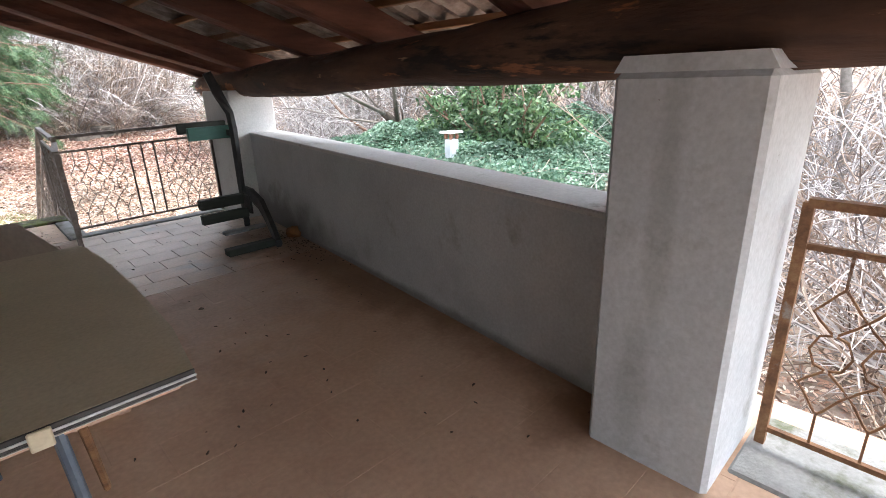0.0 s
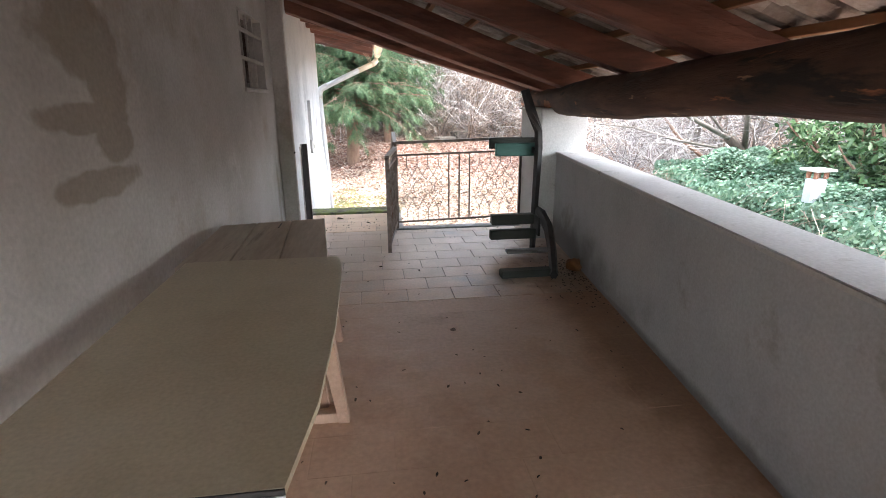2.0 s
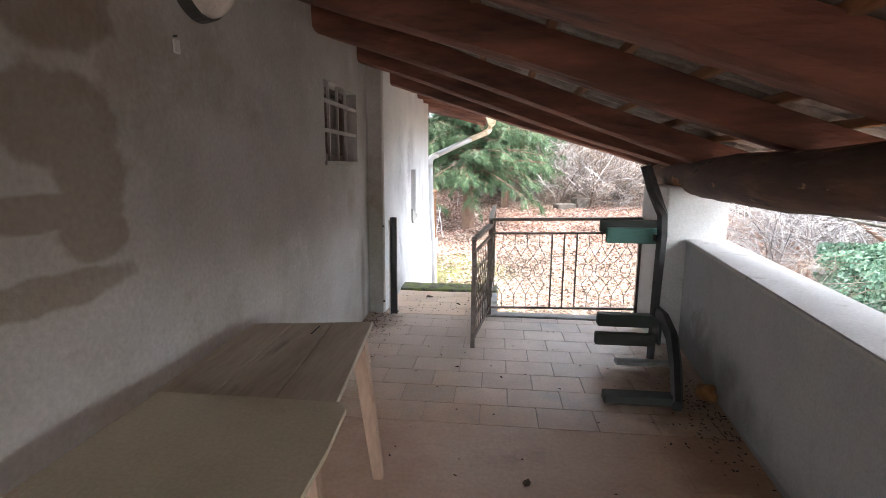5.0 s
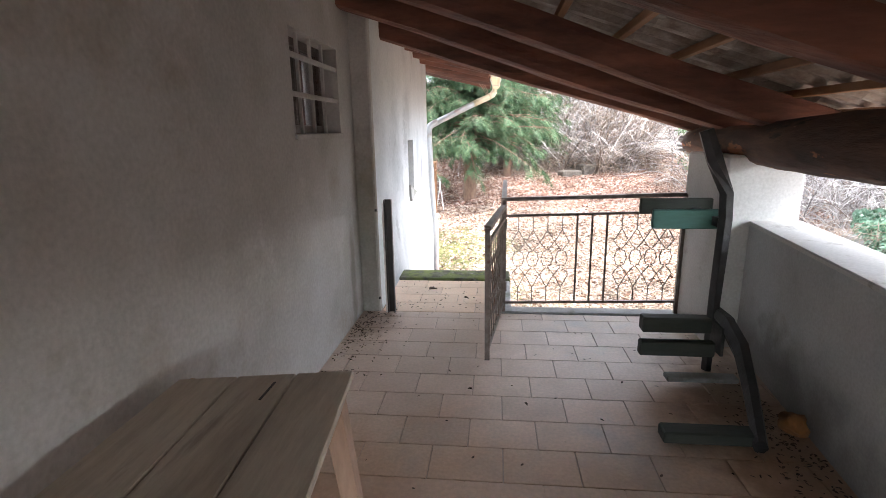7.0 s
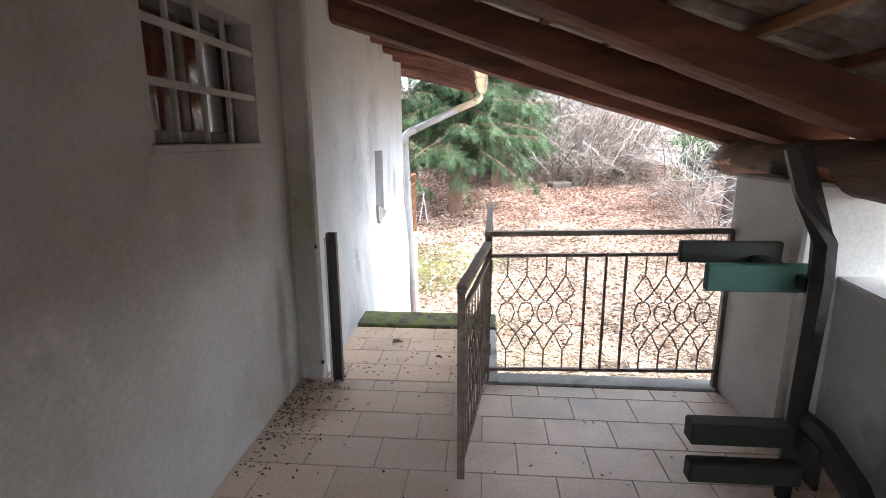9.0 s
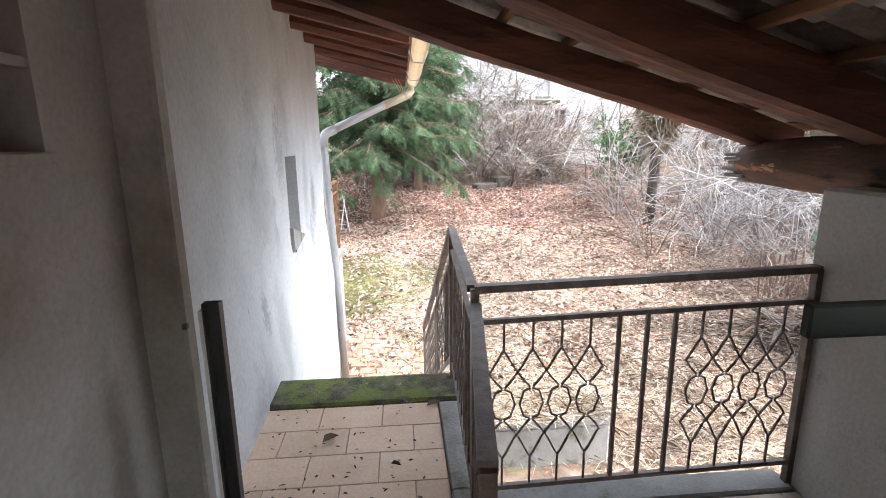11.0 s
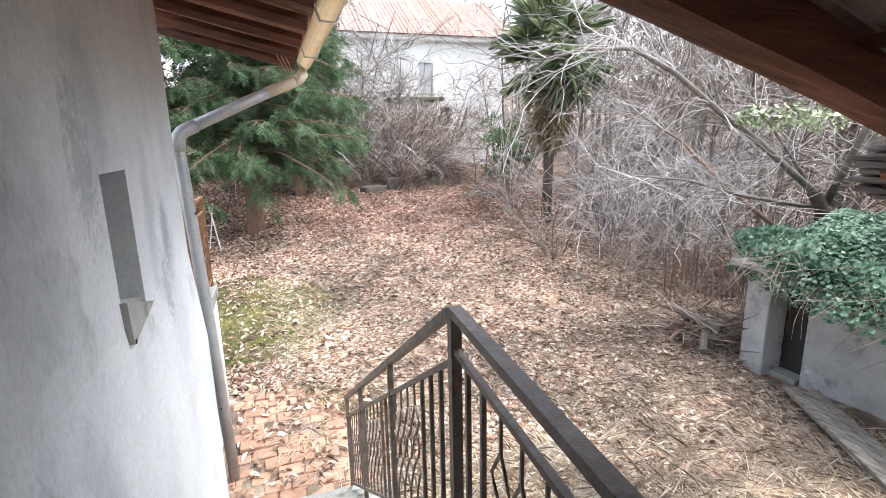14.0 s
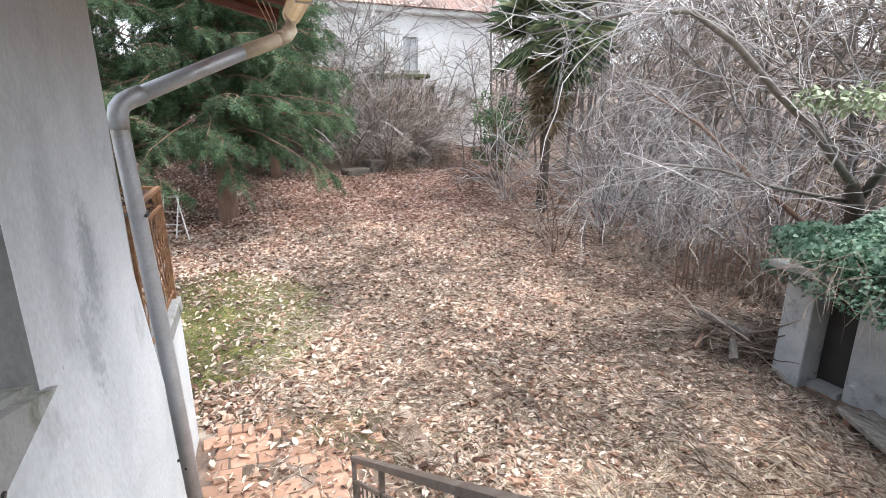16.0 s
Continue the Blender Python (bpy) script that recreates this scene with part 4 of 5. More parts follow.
part("leg", swept([(0.80, 1.95, 0.771), (0.815, 2.40, 0.0)], [0.038, 0.034], 4, 0.8, flat=True), PALE_WOOD, t1, "pale slanting pine leg")
part("foot", boxed((0.62, 2.385, 0.0), (0.84, 2.425, 0.05), 0.004), PALE_WOOD, t1)
part("apron", boxed((0.30, 1.13, 0.73), (0.80, 1.15, 0.7715), 0.003), PALE_WOOD, t1)

t2 = thing("plank_table", (0.41, 2.95, 0), "low dark board table with splayed pine legs", "table")
for i in range(3):
    ends = [(0.14 + 0.216 * i, 2.49), (0.14 + 0.216 * i + 0.213, 2.49), (0.125 + 0.19 * i + 0.187, 3.25 + 0.035 * (i + 1)), (0.125 + 0.19 * i, 3.25 + 0.035 * i)]
    bm = bmesh.new()
    prism(bm, ends, 0.735, 0.76)
    bmesh.ops.bevel(bm, geom=list(bm.edges), offset=0.004, segments=1, affect="EDGES")
    part("top_board", bm, BROWN_WOOD, t2)
part("rail", boxed((0.30, 2.55, 0.66), (0.66, 2.58, 0.734), 0.004), PALE_WOOD, t2)
part("rail", boxed((0.14, 3.25, 0.66), (0.66, 3.28, 0.734), 0.004), PALE_WOOD, t2)
for x, y, dx, dy in ((0.34, 2.60, -0.03, 0.0), (0.64, 2.56, 0.07, -0.03), (0.17, 3.27, -0.05, 0.03), (0.64, 3.26, 0.10, -0.03)):
    part("leg", swept([(x, y, 0.735), (x + dx, y + dy, 0.0)], [0.050, 0.034], 4, 0.8, flat=True), PALE_WOOD, t2)
part("splinter", boxed((0.455, 3.14, 0.7605), (0.463, 3.25, 0.764), 0.001, None), STEEL, t2, "dark split in the board")

# ---- broken bench by the parapet ----
bench = thing("broken_bench", (2.5, 4.95, 0), "broken park bench of bent steel and green slats", "bench")
part("upright", swept([(2.55, 5.0, 0.0), (2.555, 5.0, 0.5), (2.565, 5.0, 1.0), (2.555, 5.0, 1.16), (2.47, 5.01, 1.36), (2.41, 5.02, 1.53)], [0.03, 0.036, 0.04, 0.04, 0.034, 0.03], 6, 1.5), BENCH_STEEL, bench)
part("back_slat", boxed((2.19, 5.46, 0.955), (2.68, 5.50, 1.065), 0.008), DARK_GREEN, bench, "dirty dark green slat")
part("back_slat", boxed((2.17, 5.10, 0.915), (2.60, 5.14, 1.04), 0.008), GREEN, bench, "turquoise green slat")
part("slat_bracket", boxed((2.53, 5.03, 0.94), (2.60, 5.46, 1.0), 0.004), BENCH_STEEL, bench)
part("seat_slat", boxed((2.115, 4.95, 0.265), (2.58, 5.04, 0.365), 0.008), DARK_GREEN, bench)
part("seat_slat", boxed((2.085, 4.87, 0.14), (2.54, 4.935, 0.235), 0.008), DARK_GREEN, bench)
part("seat_slat", boxed((2.22, 4.74, 0.03), (2.64, 4.82, 0.065), 0.008), GREY, bench, "bare grey slat")
part("seat_slat", boxed((2.01, 4.13, 0.012), (2.46, 4.23, 0.075), 0.008, None), DARK_GREEN, bench)
part("seat_bar", swept([(2.57, 5.0, 0.40), (2.585, 4.86, 0.37), (2.585, 4.66, 0.29), (2.54, 4.42, 0.16), (2.45, 4.10, 0.035)], [0.03, 0.042, 0.046, 0.04, 0.034], 6, 1.5), BENCH_STEEL, bench, "dark arched leg bar")
part("gusset", boxed((2.535, 4.80, 0.18), (2.555, 4.98, 0.36), 0.003), BENCH_STEEL, bench)

# orange rag and crumbs on the floor
bm = bmesh.new()
bmesh.ops.create_icosphere(bm, subdivisions=3, radius=0.066)
for v in bm.verts:
    v.co *= 1 + 0.5 * noise.noise(v.co * 22)
    v.co.z = max(v.co.z, -0.05) * 0.9
    v.co += Vector((2.71, 4.3, 0.046))
rag = thing("crumpled_bag", (2.70, 4.25, 0), "crumpled orange paper bag on the floor", "bag")
ORANGE = surf("orange_paper", [(0.15, 0.06, 0.018), (0.27, 0.12, 0.035)], 14, 0.8, bump=0.4)
part("bag", bm, ORANGE, rag, smooth=True)

# ---- garden: masonry ----
cistern = thing("concrete_trough", (2.2, 9.0, -1.75), "low grey concrete trough with straw on top", "trough")
bm = bmesh.new()
box(bm, (1.40, 8.57, -2.1), (3.03, 9.33, -1.305), 0.02)
part("body", bm, GREY, cistern)
part("rim_slab", boxed((1.38, 8.55, -1.304), (3.05, 9.35, -1.22), 0.015), GREY, cistern)

shed = thing("garden_shed", (8.6, 8.5, -2.2), "low grey rendered shed overgrown with ivy", "shed")
part("pillar", boxed((7.78, 10.98, -2.45), (8.2, 11.38, -0.5), 0.015), SHED_RENDER, shed)
part("front_wall", boxed((8.04, 5.0, -2.45), (8.26, 10.55, -0.5), 0.01), SHED_RENDER, shed)
part("side_wall", boxed((8.201, 11.1, -2.45), (11.0, 11.3, -0.5), 0.01), SHED_RENDER, shed)
# dark panel fills the doorway, its colour giving the shade inside
part("door_leaf", boxed((8.22, 10.555, -2.3), (8.26, 11.095, -0.52), 0.004), DARK, shed, "dark panel standing in for the shade inside the open doorway")
part("roof_slab", boxed((7.5, 4.8, -0.495), (11.2, 11.5, -0.4), 0.01), GREY, shed)
part("door_sill", boxed((7.95, 10.56, -2.4), (8.21, 10.97, -2.14), 0.01), GREY, shed)

plank = thing("plank_bench", (6.8, 9.3, -2.1), "weathered plank lying on stacked bricks", "plank")
mdir = Matrix.Translation((6.72, 9.25, 0)) @ Matrix.Rotation(radians(-28), 4, "Z")
part("plank", boxed((-0.03, -1.0, -1.95), (0.12, 1.0, -1.87), 0.012, mdir), OLD_PLANK, plank)
part("back_plank", boxed((0.135, -1.05, -1.955), (0.26, 0.93, -1.895), 0.012, mdir), OLD_PLANK, plank)
part("back_plank", boxed((0.275, -0.9, -1.965), (0.40, 1.0, -1.90), 0.012, mdir), OLD_PLANK, plank)
for s in (-0.85, 0.8):
    for k in range(2):
        part("brick", boxed((-0.02, s - 0.06, -2.13 + 0.1 * k), (0.30, s + 0.06, -2.035 + 0.1 * k), 0.006, mdir), BRICK, plank)

steps = thing("stone_steps", (4.6, 26.4, -0.5), "two worn concrete blocks in the leaf bank", "stone block")
OLD_BLOCK = surf("leaf_stained_concrete", [(0.06, 0.05, 0.043), (0.12, 0.105, 0.09), (0.20, 0.175, 0.155)], 6, 0.95, bump=0.7)
part("block", boxed((-0.60, -0.3, -0.35), (0.4, 0.3, 0.16), 0.05, pose(4.75, 26.2, -0.5, 0, 0, 18)), OLD_BLOCK, steps)
part("block", boxed((-0.45, -0.35, -0.4), (0.4, 0.35, 0.22), 0.05, pose(5.55, 26.7, -0.3, 0, 0, 25)), OLD_BLOCK, steps)

# terrace with rusty railing round the house corner
structure(part("terrace_slab", boxed((-5.9, 10.55, -0.24), (0.0, 12.05, -0.1), 0.01), GREY), "grey concrete terrace slab", "slab")
structure(part("terrace_base", boxed((-5.9, 10.6, -2.0), (-0.02, 12.0, -0.245), 0.01), WHITE_PLASTER), "plastered wall under the terrace", "wall")
rail_e = thing("terrace_railing", (-0.05, 11.2, -0.1), "rusty orange iron terrace railing", "railing")
iron_panel(rail_e, (-0.05, 10.6), (-0.05, 11.98), -0.1, -0.1, 1.06, 0.9, 0.08, "oooobboooo", RUST)
rail_f = thing("terrace_railing", (-1.5, 11.98, -0.1), "rusty orange iron terrace railing", "railing")
iron_panel(rail_f, (-0.09, 11.98), (-2.6, 11.98), -0.1, -0.1, 1.06, 0.9, 0.08, "oooobbbboooobbbboooo", RUST)

frame_rack = thing("drying_rack", (-0.83, 19.63, -1.4), "white tubular folding drying rack leaning in the leaves", "rack")
rx, ry = -0.83, 19.63
gz = float(ground_z(rx, ry))
for (ax, ay), (bx, by), hgt in (((-0.15, 0.0), (0.05, 0.1), 1.25), ((0.15, -0.1), (-0.05, 0.1), 1.2), ((-0.5, 0.3), (-0.3, 0.3), 1.15)):
    part("tube", swept([(rx + ax, ry + ay, gz), (rx + bx, ry + by, gz + hgt)], 0.016, 6), WHITE, frame_rack)
for z in (0.25, 0.4, 0.7, 1.05):
    part("rung", swept([(rx - 0.48, ry + 0.3, gz + z), (rx, ry + 0.05, gz + z)], 0.011, 6), WHITE, frame_rack)

# ---- the white neighbouring house ----
house = thing("neighbour_house", (10.4, 33, 0.6), "white rendered two-storey house with tiled roof behind the trees", "house")
part("wall", pierced((3.0, 31.4, -1.5), (13.1, 31.7, 6.3), [(8.3, 3.8, 9.05, 5.3), (9.25, 0.6, 10.0, 3.1), (6.6, 0.5, 8.3, 2.9)], "y"), BRIGHT_RENDER, house)
part("side_wall", boxed((12.8, 31.701, -1.5), (13.1, 39, 6.3), 0.01), BRIGHT_RENDER, house)
part("cornice", boxed((2.7, 31.0, 6.301), (13.5, 31.75, 6.55), 0.03), WHITE, house)
bm = bmesh.new()
prism(bm, [(30.8, 6.552), (39.5, 6.552), (35.1, 9.2)], 2.6, 13.6, "x")
roof = part("roof", bm, PALE_COPPO, house)
V, F = [], []
for i in range(51):
    x = 2.7 + i * 0.215
    q = [(x - 0.06, 30.78, 6.56), (x, 30.78, 6.65), (x + 0.06, 30.78, 6.56), (x - 0.06, 35.1, 9.22), (x, 35.1, 9.31), (x + 0.06, 35.1, 9.22)]
    n = len(V)
    V += q
    F += [(n, n + 1, n + 4, n + 3), (n + 1, n + 2, n + 5, n + 4), (n, n + 2, n + 1)]
raw("tile_ribs", V, F, PALE_COPPO, roof)
for (x0, z0, x1, z1), shut in (((8.3, 3.8, 9.05, 5.3), True), ((9.25, 0.6, 10.0, 3.1), False), ((6.6, 0.5, 8.3, 2.9), False)):
    # unshuttered openings get a dark panel for the unlit rooms
    w = part("window", boxed((x0, 31.56, z0), (x1, 31.6, z1), 0), ZINC if shut else DARK, house, "closed pale grey shutters" if shut else "dark panel standing in for the unlit window opening")
    part("sill", boxed((x0 - 0.08, 31.3, z0 - 0.1), (x1 + 0.08, 31.395, z0 - 0.01), 0.01), GREY, w)
    for a in (x0, (x0 + x1) / 2 - 0.03, x1 - 0.06):
        part("casement", boxed((a, 31.50, z0), (a + 0.06, 31.555, z1), 0.005), ZINC, w)
part("downpipe", swept([(7.2, 31.33, 6.3), (7.2, 31.33, -0.6)], 0.055, 8), ZINC, house)
part("porch_roof", boxed((6.4, 29.9, 3.33), (9.15, 31.38, 3.5), 0.03), MOSS, house, "mossy flat porch roof")
for x in (6.6, 7.7, 8.75):
    part("porch_post", boxed((x, 30.0, -0.5), (x + 0.16, 30.16, 3.329), 0.01), WHITE, house)

# ---- vegetation ----
def bare_shrub(name, base, h, spread, stems, twigs, label, material, droop=0.5, r0=0.016, category="shrub"):
    ob = thing(name, base, label, category)
    b = np.array(base)
    paths = []
    for i in range(stems):
        w = rng.uniform(0, 2 * np.pi)
        lean = rng.uniform(0.1, 1.0) * spread
        way = np.array((math.cos(w) * lean, math.sin(w) * lean, 1.0))
        L = h * rng.uniform(0.6, 1.15)
        p = bent(b + np.array((math.cos(w), math.sin(w), 0)) * rng.uniform(0, 0.25), way, L, 8, droop, 0.13)
        paths.append((p, np.linspace(r0, 0.007, 8)))
        for k in range(twigs):
            j = rng.integers(2, 8)
            d = p[min(j, 7)] - p[j - 1] + rng.normal(0, 0.22, 3)
            q = bent(p[j - 1], d, L * rng.uniform(0.2, 0.5), 5, droop * 0.7, 0.2)
            paths.append((q, np.linspace(r0 * 0.55, 0.0055, 5)))
            if k % 2 == 0:
                q2 = bent(q[2], q[3] - q[2] + rng.normal(0, 0.12, 3), L * rng.uniform(0.12, 0.25), 4, droop * 0.5, 0.2)
                paths.append((q2, np.linspace(0.0065, 0.0045, 4)))
    V, F = tubes(paths)
    tagged(raw("crown", V, F, material, ob), kind="stuff")
    return ob


def bare_tree(name, base, h, label, material, bark, limbs=9, lean=(0, 0), r=0.10, fork=0.35, sub=9):
    ob = thing(name, base, label, "tree")
    b = np.array(base)
    trunk = bent(b - np.array((0, 0, 0.2)), (lean[0], lean[1], 1.0), h, 10, 0, 0.06)
    V, F = tubes([(trunk, np.linspace(r, r * 0.25, 10))], 8)
    raw("trunk", V, F, bark, ob, smooth=True)
    big, fine_ = [], []
    for i in range(limbs):
        j = rng.integers(int(10 * fork), 10)
        w = rng.uniform(0, 2 * np.pi)
        way = np.array((math.cos(w), math.sin(w), rng.uniform(0.2, 1.1)))
        L = h * rng.uniform(0.25, 0.5)
        p = bent(trunk[j - 1], way, L, 8, 0.15, 0.14)
        big.append((p, np.linspace(r * 0.38, 0.008, 8)))
        for k in range(sub):
            jj = rng.integers(2, 8)
            q = bent(p[jj - 1], (p[min(jj, 7)] - p[jj - 1]) * 3 + rng.normal(0, 0.5, 3), L * rng.uniform(0.25, 0.55), 5, 0.2, 0.2)
            fine_.append((q, np.linspace(0.015, 0.006, 5)))
            for s in range(2):
                q2 = bent(q[rng.integers(1, 4)], (q[3] - q[2]) * 3 + rng.normal(0, 0.4, 3), L * rng.uniform(0.12, 0.3), 4, 0.2, 0.2)
                fine_.append((q2, np.linspace(0.009, 0.005, 4)))
    V, F = tubes(big, 5)
    tagged(raw("limb_wood", V, F, bark, ob, smooth=True), kind="stuff")
    V, F = tubes(fine_)
    tagged(raw("crown", V, F, material, ob), kind="stuff")
    return ob


def on_ground(x, y, dz=0.0):
    return (x, y, float(ground_z(x, y)) + dz)


# thicket along the far side and the right bank
shrub_a = bare_shrub("bare_shrub", on_ground(8.0, 17.5), 3.0, 1.1, 18, 6, "leafless brown shrub with arching twigs", TWIG_BROWN, 0.7)
shrub_b = bare_shrub("bare_shrub", on_ground(11.2, 15.5), 3.6, 0.9, 18, 6, "tall grey leafless shrub thicket", TWIG, 0.5)
shrub_c = bare_shrub("bramble_heap", on_ground(9.6, 14.6), 1.5, 1.6, 40, 6, "low tangle of brown bramble canes", TWIG_BROWN, 1.5, 0.010, "bramble")
for ob in (shrub_a, shrub_b):
    tagged(ob, group="garden thicket")
for i in range(64):
    src = (shrub_a, shrub_b)[i % 2]
    if i < 13:
        x, y = rng.uniform(5.0, 8.0), rng.uniform(26.5, 30)
    elif i < 29:
        x, y = rng.uniform(11.0, 18), rng.uniform(12.5, 23)
    elif i < 44:
        x, y = rng.uniform(-2, 7), rng.uniform(27.5, 31)
    else:
        x, y = rng.uniform(11.5, 20), rng.uniform(-3, 12)
    s = rng.uniform(0.8, 1.35)
    c = copy_thing(src, pose(*on_ground(x, y), 0, 0, rng.uniform(0, 360)))
    c.scale = (s, s, s * rng.uniform(0.85, 1.2))
for i in range(16):
    x, y = ((rng.uniform(3, 9), rng.uniform(27, 29.5)) if i < 7 else (rng.uniform(9, 13), rng.uniform(11.8, 18)))
    c = copy_thing(shrub_c, pose(*on_ground(x, y), 0, 0, rng.uniform(0, 360)))
    c.scale = (1.1, 1.1, rng.uniform(0.6, 1.1))

for i in range(46):
    x, y = (rng.uniform(6.0, 12.5), rng.uniform(-6, 2.6)) if i < 24 else (rng.uniform(4.8, 8.0), rng.uniform(-3.5, 0.8))
    c = copy_thing((shrub_a, shrub_b, shrub_c)[i % 3], pose(*on_ground(x, y), 0, 0, rng.uniform(0, 360)))
    c.scale = (0.9, 0.9, rng.uniform(0.8, 1.2))

tree_a = tagged(bare_tree("bare_tree", on_ground(14, 20), 9, "tall leafless grey winter tree", TWIG, BARK), group="bare wood")
tree_b = tagged(bare_tree("bare_tree", on_ground(17, 14), 8, "slim leafless winter tree", TWIG_BROWN, BARK, 11, r=0.075), group="bare wood")
tree_c = tagged(bare_tree("bare_tree", on_ground(15.5, 24), 7.5, "leafless winter tree with many upright twigs", TWIG, BARK, 15, r=0.07, fork=0.2, sub=12), group="bare wood")
for i in range(190):
    src = (tree_a, tree_b, tree_c)[i % 3]
    if i < 75:
        x, y = rng.uniform(12.5, 30), rng.uniform(13, 36)
    elif i < 130:
        x, y = rng.uniform(12.5, 28), rng.uniform(-10, 14)
    elif i < 170:
        x, y = rng.uniform(14, 28), rng.uniform(30, 46)
    else:
        x, y = rng.uniform(-9, 4), rng.uniform(31, 40)
    s = rng.uniform(0.8, 1.3)
    c = copy_thing(src, pose(*on_ground(x, y), 0, 0, rng.uniform(0, 360)))
    c.scale = (s, s, s)

for x, y, k in ((7.6, 27.5, 0.5), (8.8, 28.3, 0.6), (9.6, 27.0, 0.45), (10.8, 28.6, 0.6), (6.4, 28.9, 0.75), (12.0, 26.8, 0.6),
                (3.2, 28.0, 0.85), (4.4, 29.0, 0.9), (5.6, 28.0, 0.8), (2.2, 26.8, 0.8), (5.0, 29.8, 1.0), (3.8, 30.2, 1.0), (7.0, 29.4, 0.8), (1.0, 27.5, 0.9), (6.0, 27.2, 0.6), (4.9, 28.4, 0.75), (11.6, 29.4, 0.8)):
    c = copy_thing(tree_b if k < 0.7 else tree_c, pose(*on_ground(x, y), 0, 0, rng.uniform(0, 360)))
    c.scale = (k, k, k)
for x, y, k in ((10.6, 18.4, 1.3), (11.0, 16.6, 1.2), (10.9, 19.4, 1.3), (9.0, 22.0, 1.2)):
    c = copy_thing(shrub_b, pose(*on_ground(x, y), 0, 0, rng.uniform(0, 360)))
    c.scale = (k, k, k)
for i in range(26):
    x, y = rng.uniform(0.5, 8.6), rng.uniform(27.3, 30)
    c = copy_thing((shrub_a, shrub_b, shrub_c)[i % 3], pose(*on_ground(x, y), 0, 0, rng.uniform(0, 360)))
    q = rng.uniform(0.8, 1.3) * (1.25 if x < 5.5 else 0.85)
    c.scale = (q, q, q)

for i in range(22):
    x, y = rng.uniform(4.6, 8.6), rng.uniform(27.6, 29.8)
    c = copy_thing((shrub_a, shrub_c)[i % 2], pose(*on_ground(x, y), 0, 0, rng.uniform(0, 360)))
    q = rng.uniform(0.9, 1.3)
    c.scale = (q, q, q)

# leaning old tree above the shed, its pale limb reaching over the garden
old = thing("leaning_tree", on_ground(11.2, 12.6), "old leaning fruit tree with a long pale limb", "tree")
bole = [(11.2, 12.6, -2.4), (11.0, 12.5, -1.0), (10.5, 12.2, 0.1), (9.8, 11.95, 0.5)]
limb1 = [(9.8, 11.95, 0.5), (8.6, 11.55, 0.95), (7.5, 11.25, 1.42), (6.6, 11.1, 1.80), (5.6, 10.95, 2.30), (4.9, 10.9, 2.55), (4.3, 10.9, 2.52), (3.7, 11.1, 2.4)]
limb2 = [(10.5, 12.2, 0.1), (8.6, 12.3, 0.45), (7.6, 12.6, 0.75), (6.7, 12.8, 0.85), (6.2, 13.1, 0.75)]
limb3 = [(10.5, 12.2, 0.1), (9.7, 11.3, 1.3), (9.6, 10.8, 2.6), (9.2, 10.5, 4.2)]
limb4 = [(11.0, 12.5, -1.0), (9.3, 13.2, 0.4), (9.0, 14.3, 1.4), (8.8, 15.4, 2.0), (8.6, 16.4, 2.2)]
limb5 = [(9.8, 11.95, 0.5), (8.6, 12.0, 1.7), (7.8, 12.3, 2.7), (6.9, 12.6, 3.5)]
part("trunk", swept(bole, [0.19, 0.16, 0.14, 0.11], 9, 1, 0.2), DARK_BARK, old, smooth=True)
for limb, thick, mat_, words in ((limb1, 0.066, BARK, "long pale limb"), (limb2, 0.04, BARK, ""), (limb3, 0.08, BARK, ""), (limb4, 0.06, RED_BARK, "dark crooked limb"), (limb5, 0.035, BARK, "")):
    n = len(limb)
    part("limb", swept(limb, [thick * (1 - 0.85 * i / (n - 1)) for i in range(n)], 8, 1, 0.25), mat_, old, words, smooth=True)
paths = []
for limb, n in ((limb1, 42), (limb2, 62), (limb3, 40), (limb4, 60), (limb5, 36)):
    P = np.array(limb)
    for i in range(n):
        u = rng.uniform(0.12, 1) * (len(P) - 1)
        k = min(int(u), len(P) - 2)
        s = P[k] + (P[k + 1] - P[k]) * (u - k)
        way = (P[k + 1] - P[k]) * 0.9 + rng.normal(0, 0.8, 3) + np.array((-0.25, 0.25, 0.05))
        L = rng.uniform(0.7, 2.3)
        q = bent(s, way, L, 8, 0.35, 0.20)
        paths.append((q, np.linspace(0.0075, 0.003, 8)))
        for j in range(6):
            e = rng.integers(2, 8)
            paths.append((bent(q[e - 1], (q[min(e, 7)] - q[e - 1]) * 2 + rng.normal(0, 0.25, 3), L * rng.uniform(0.2, 0.5), 5, 0.35, 0.2), np.linspace(0.0036, 0.002, 5)))
V, F = tubes(paths)
tagged(raw("crown", V, F, TWIG, old), kind="stuff")


def leaf_cloud(centres, radii, n):
    pts, nor = [], []
    for c, r in zip(centres, radii):
        d = rng.normal(size=(n, 3))
        d /= np.linalg.norm(d, axis=1)[:, None]
        rad = r * rng.uniform(0.35, 1.0, (n, 1)) ** 0.6
        pts.append(np.array(c) + d * rad * np.array((1, 1, 0.75)))
        q = d * 0.6 + rng.normal(0, 0.5, (n, 3)) + np.array((0, 0, 0.6))
        nor.append(q / np.linalg.norm(q, axis=1)[:, None])
    return np.concatenate(pts), np.concatenate(nor)


P, Nn = leaf_cloud([(6.95, 10.95, 1.75), (7.35, 10.9, 1.72), (7.8, 10.9, 1.78), (8.3, 10.9, 1.7), (8.7, 11.0, 1.9)], [0.22, 0.26, 0.28, 0.3, 0.26], 90)
V, F = leaves(P, Nn, 0.05)
raw("mistletoe_leaves", V, F, PALE_LEAF, old, "pale green leaf tufts")

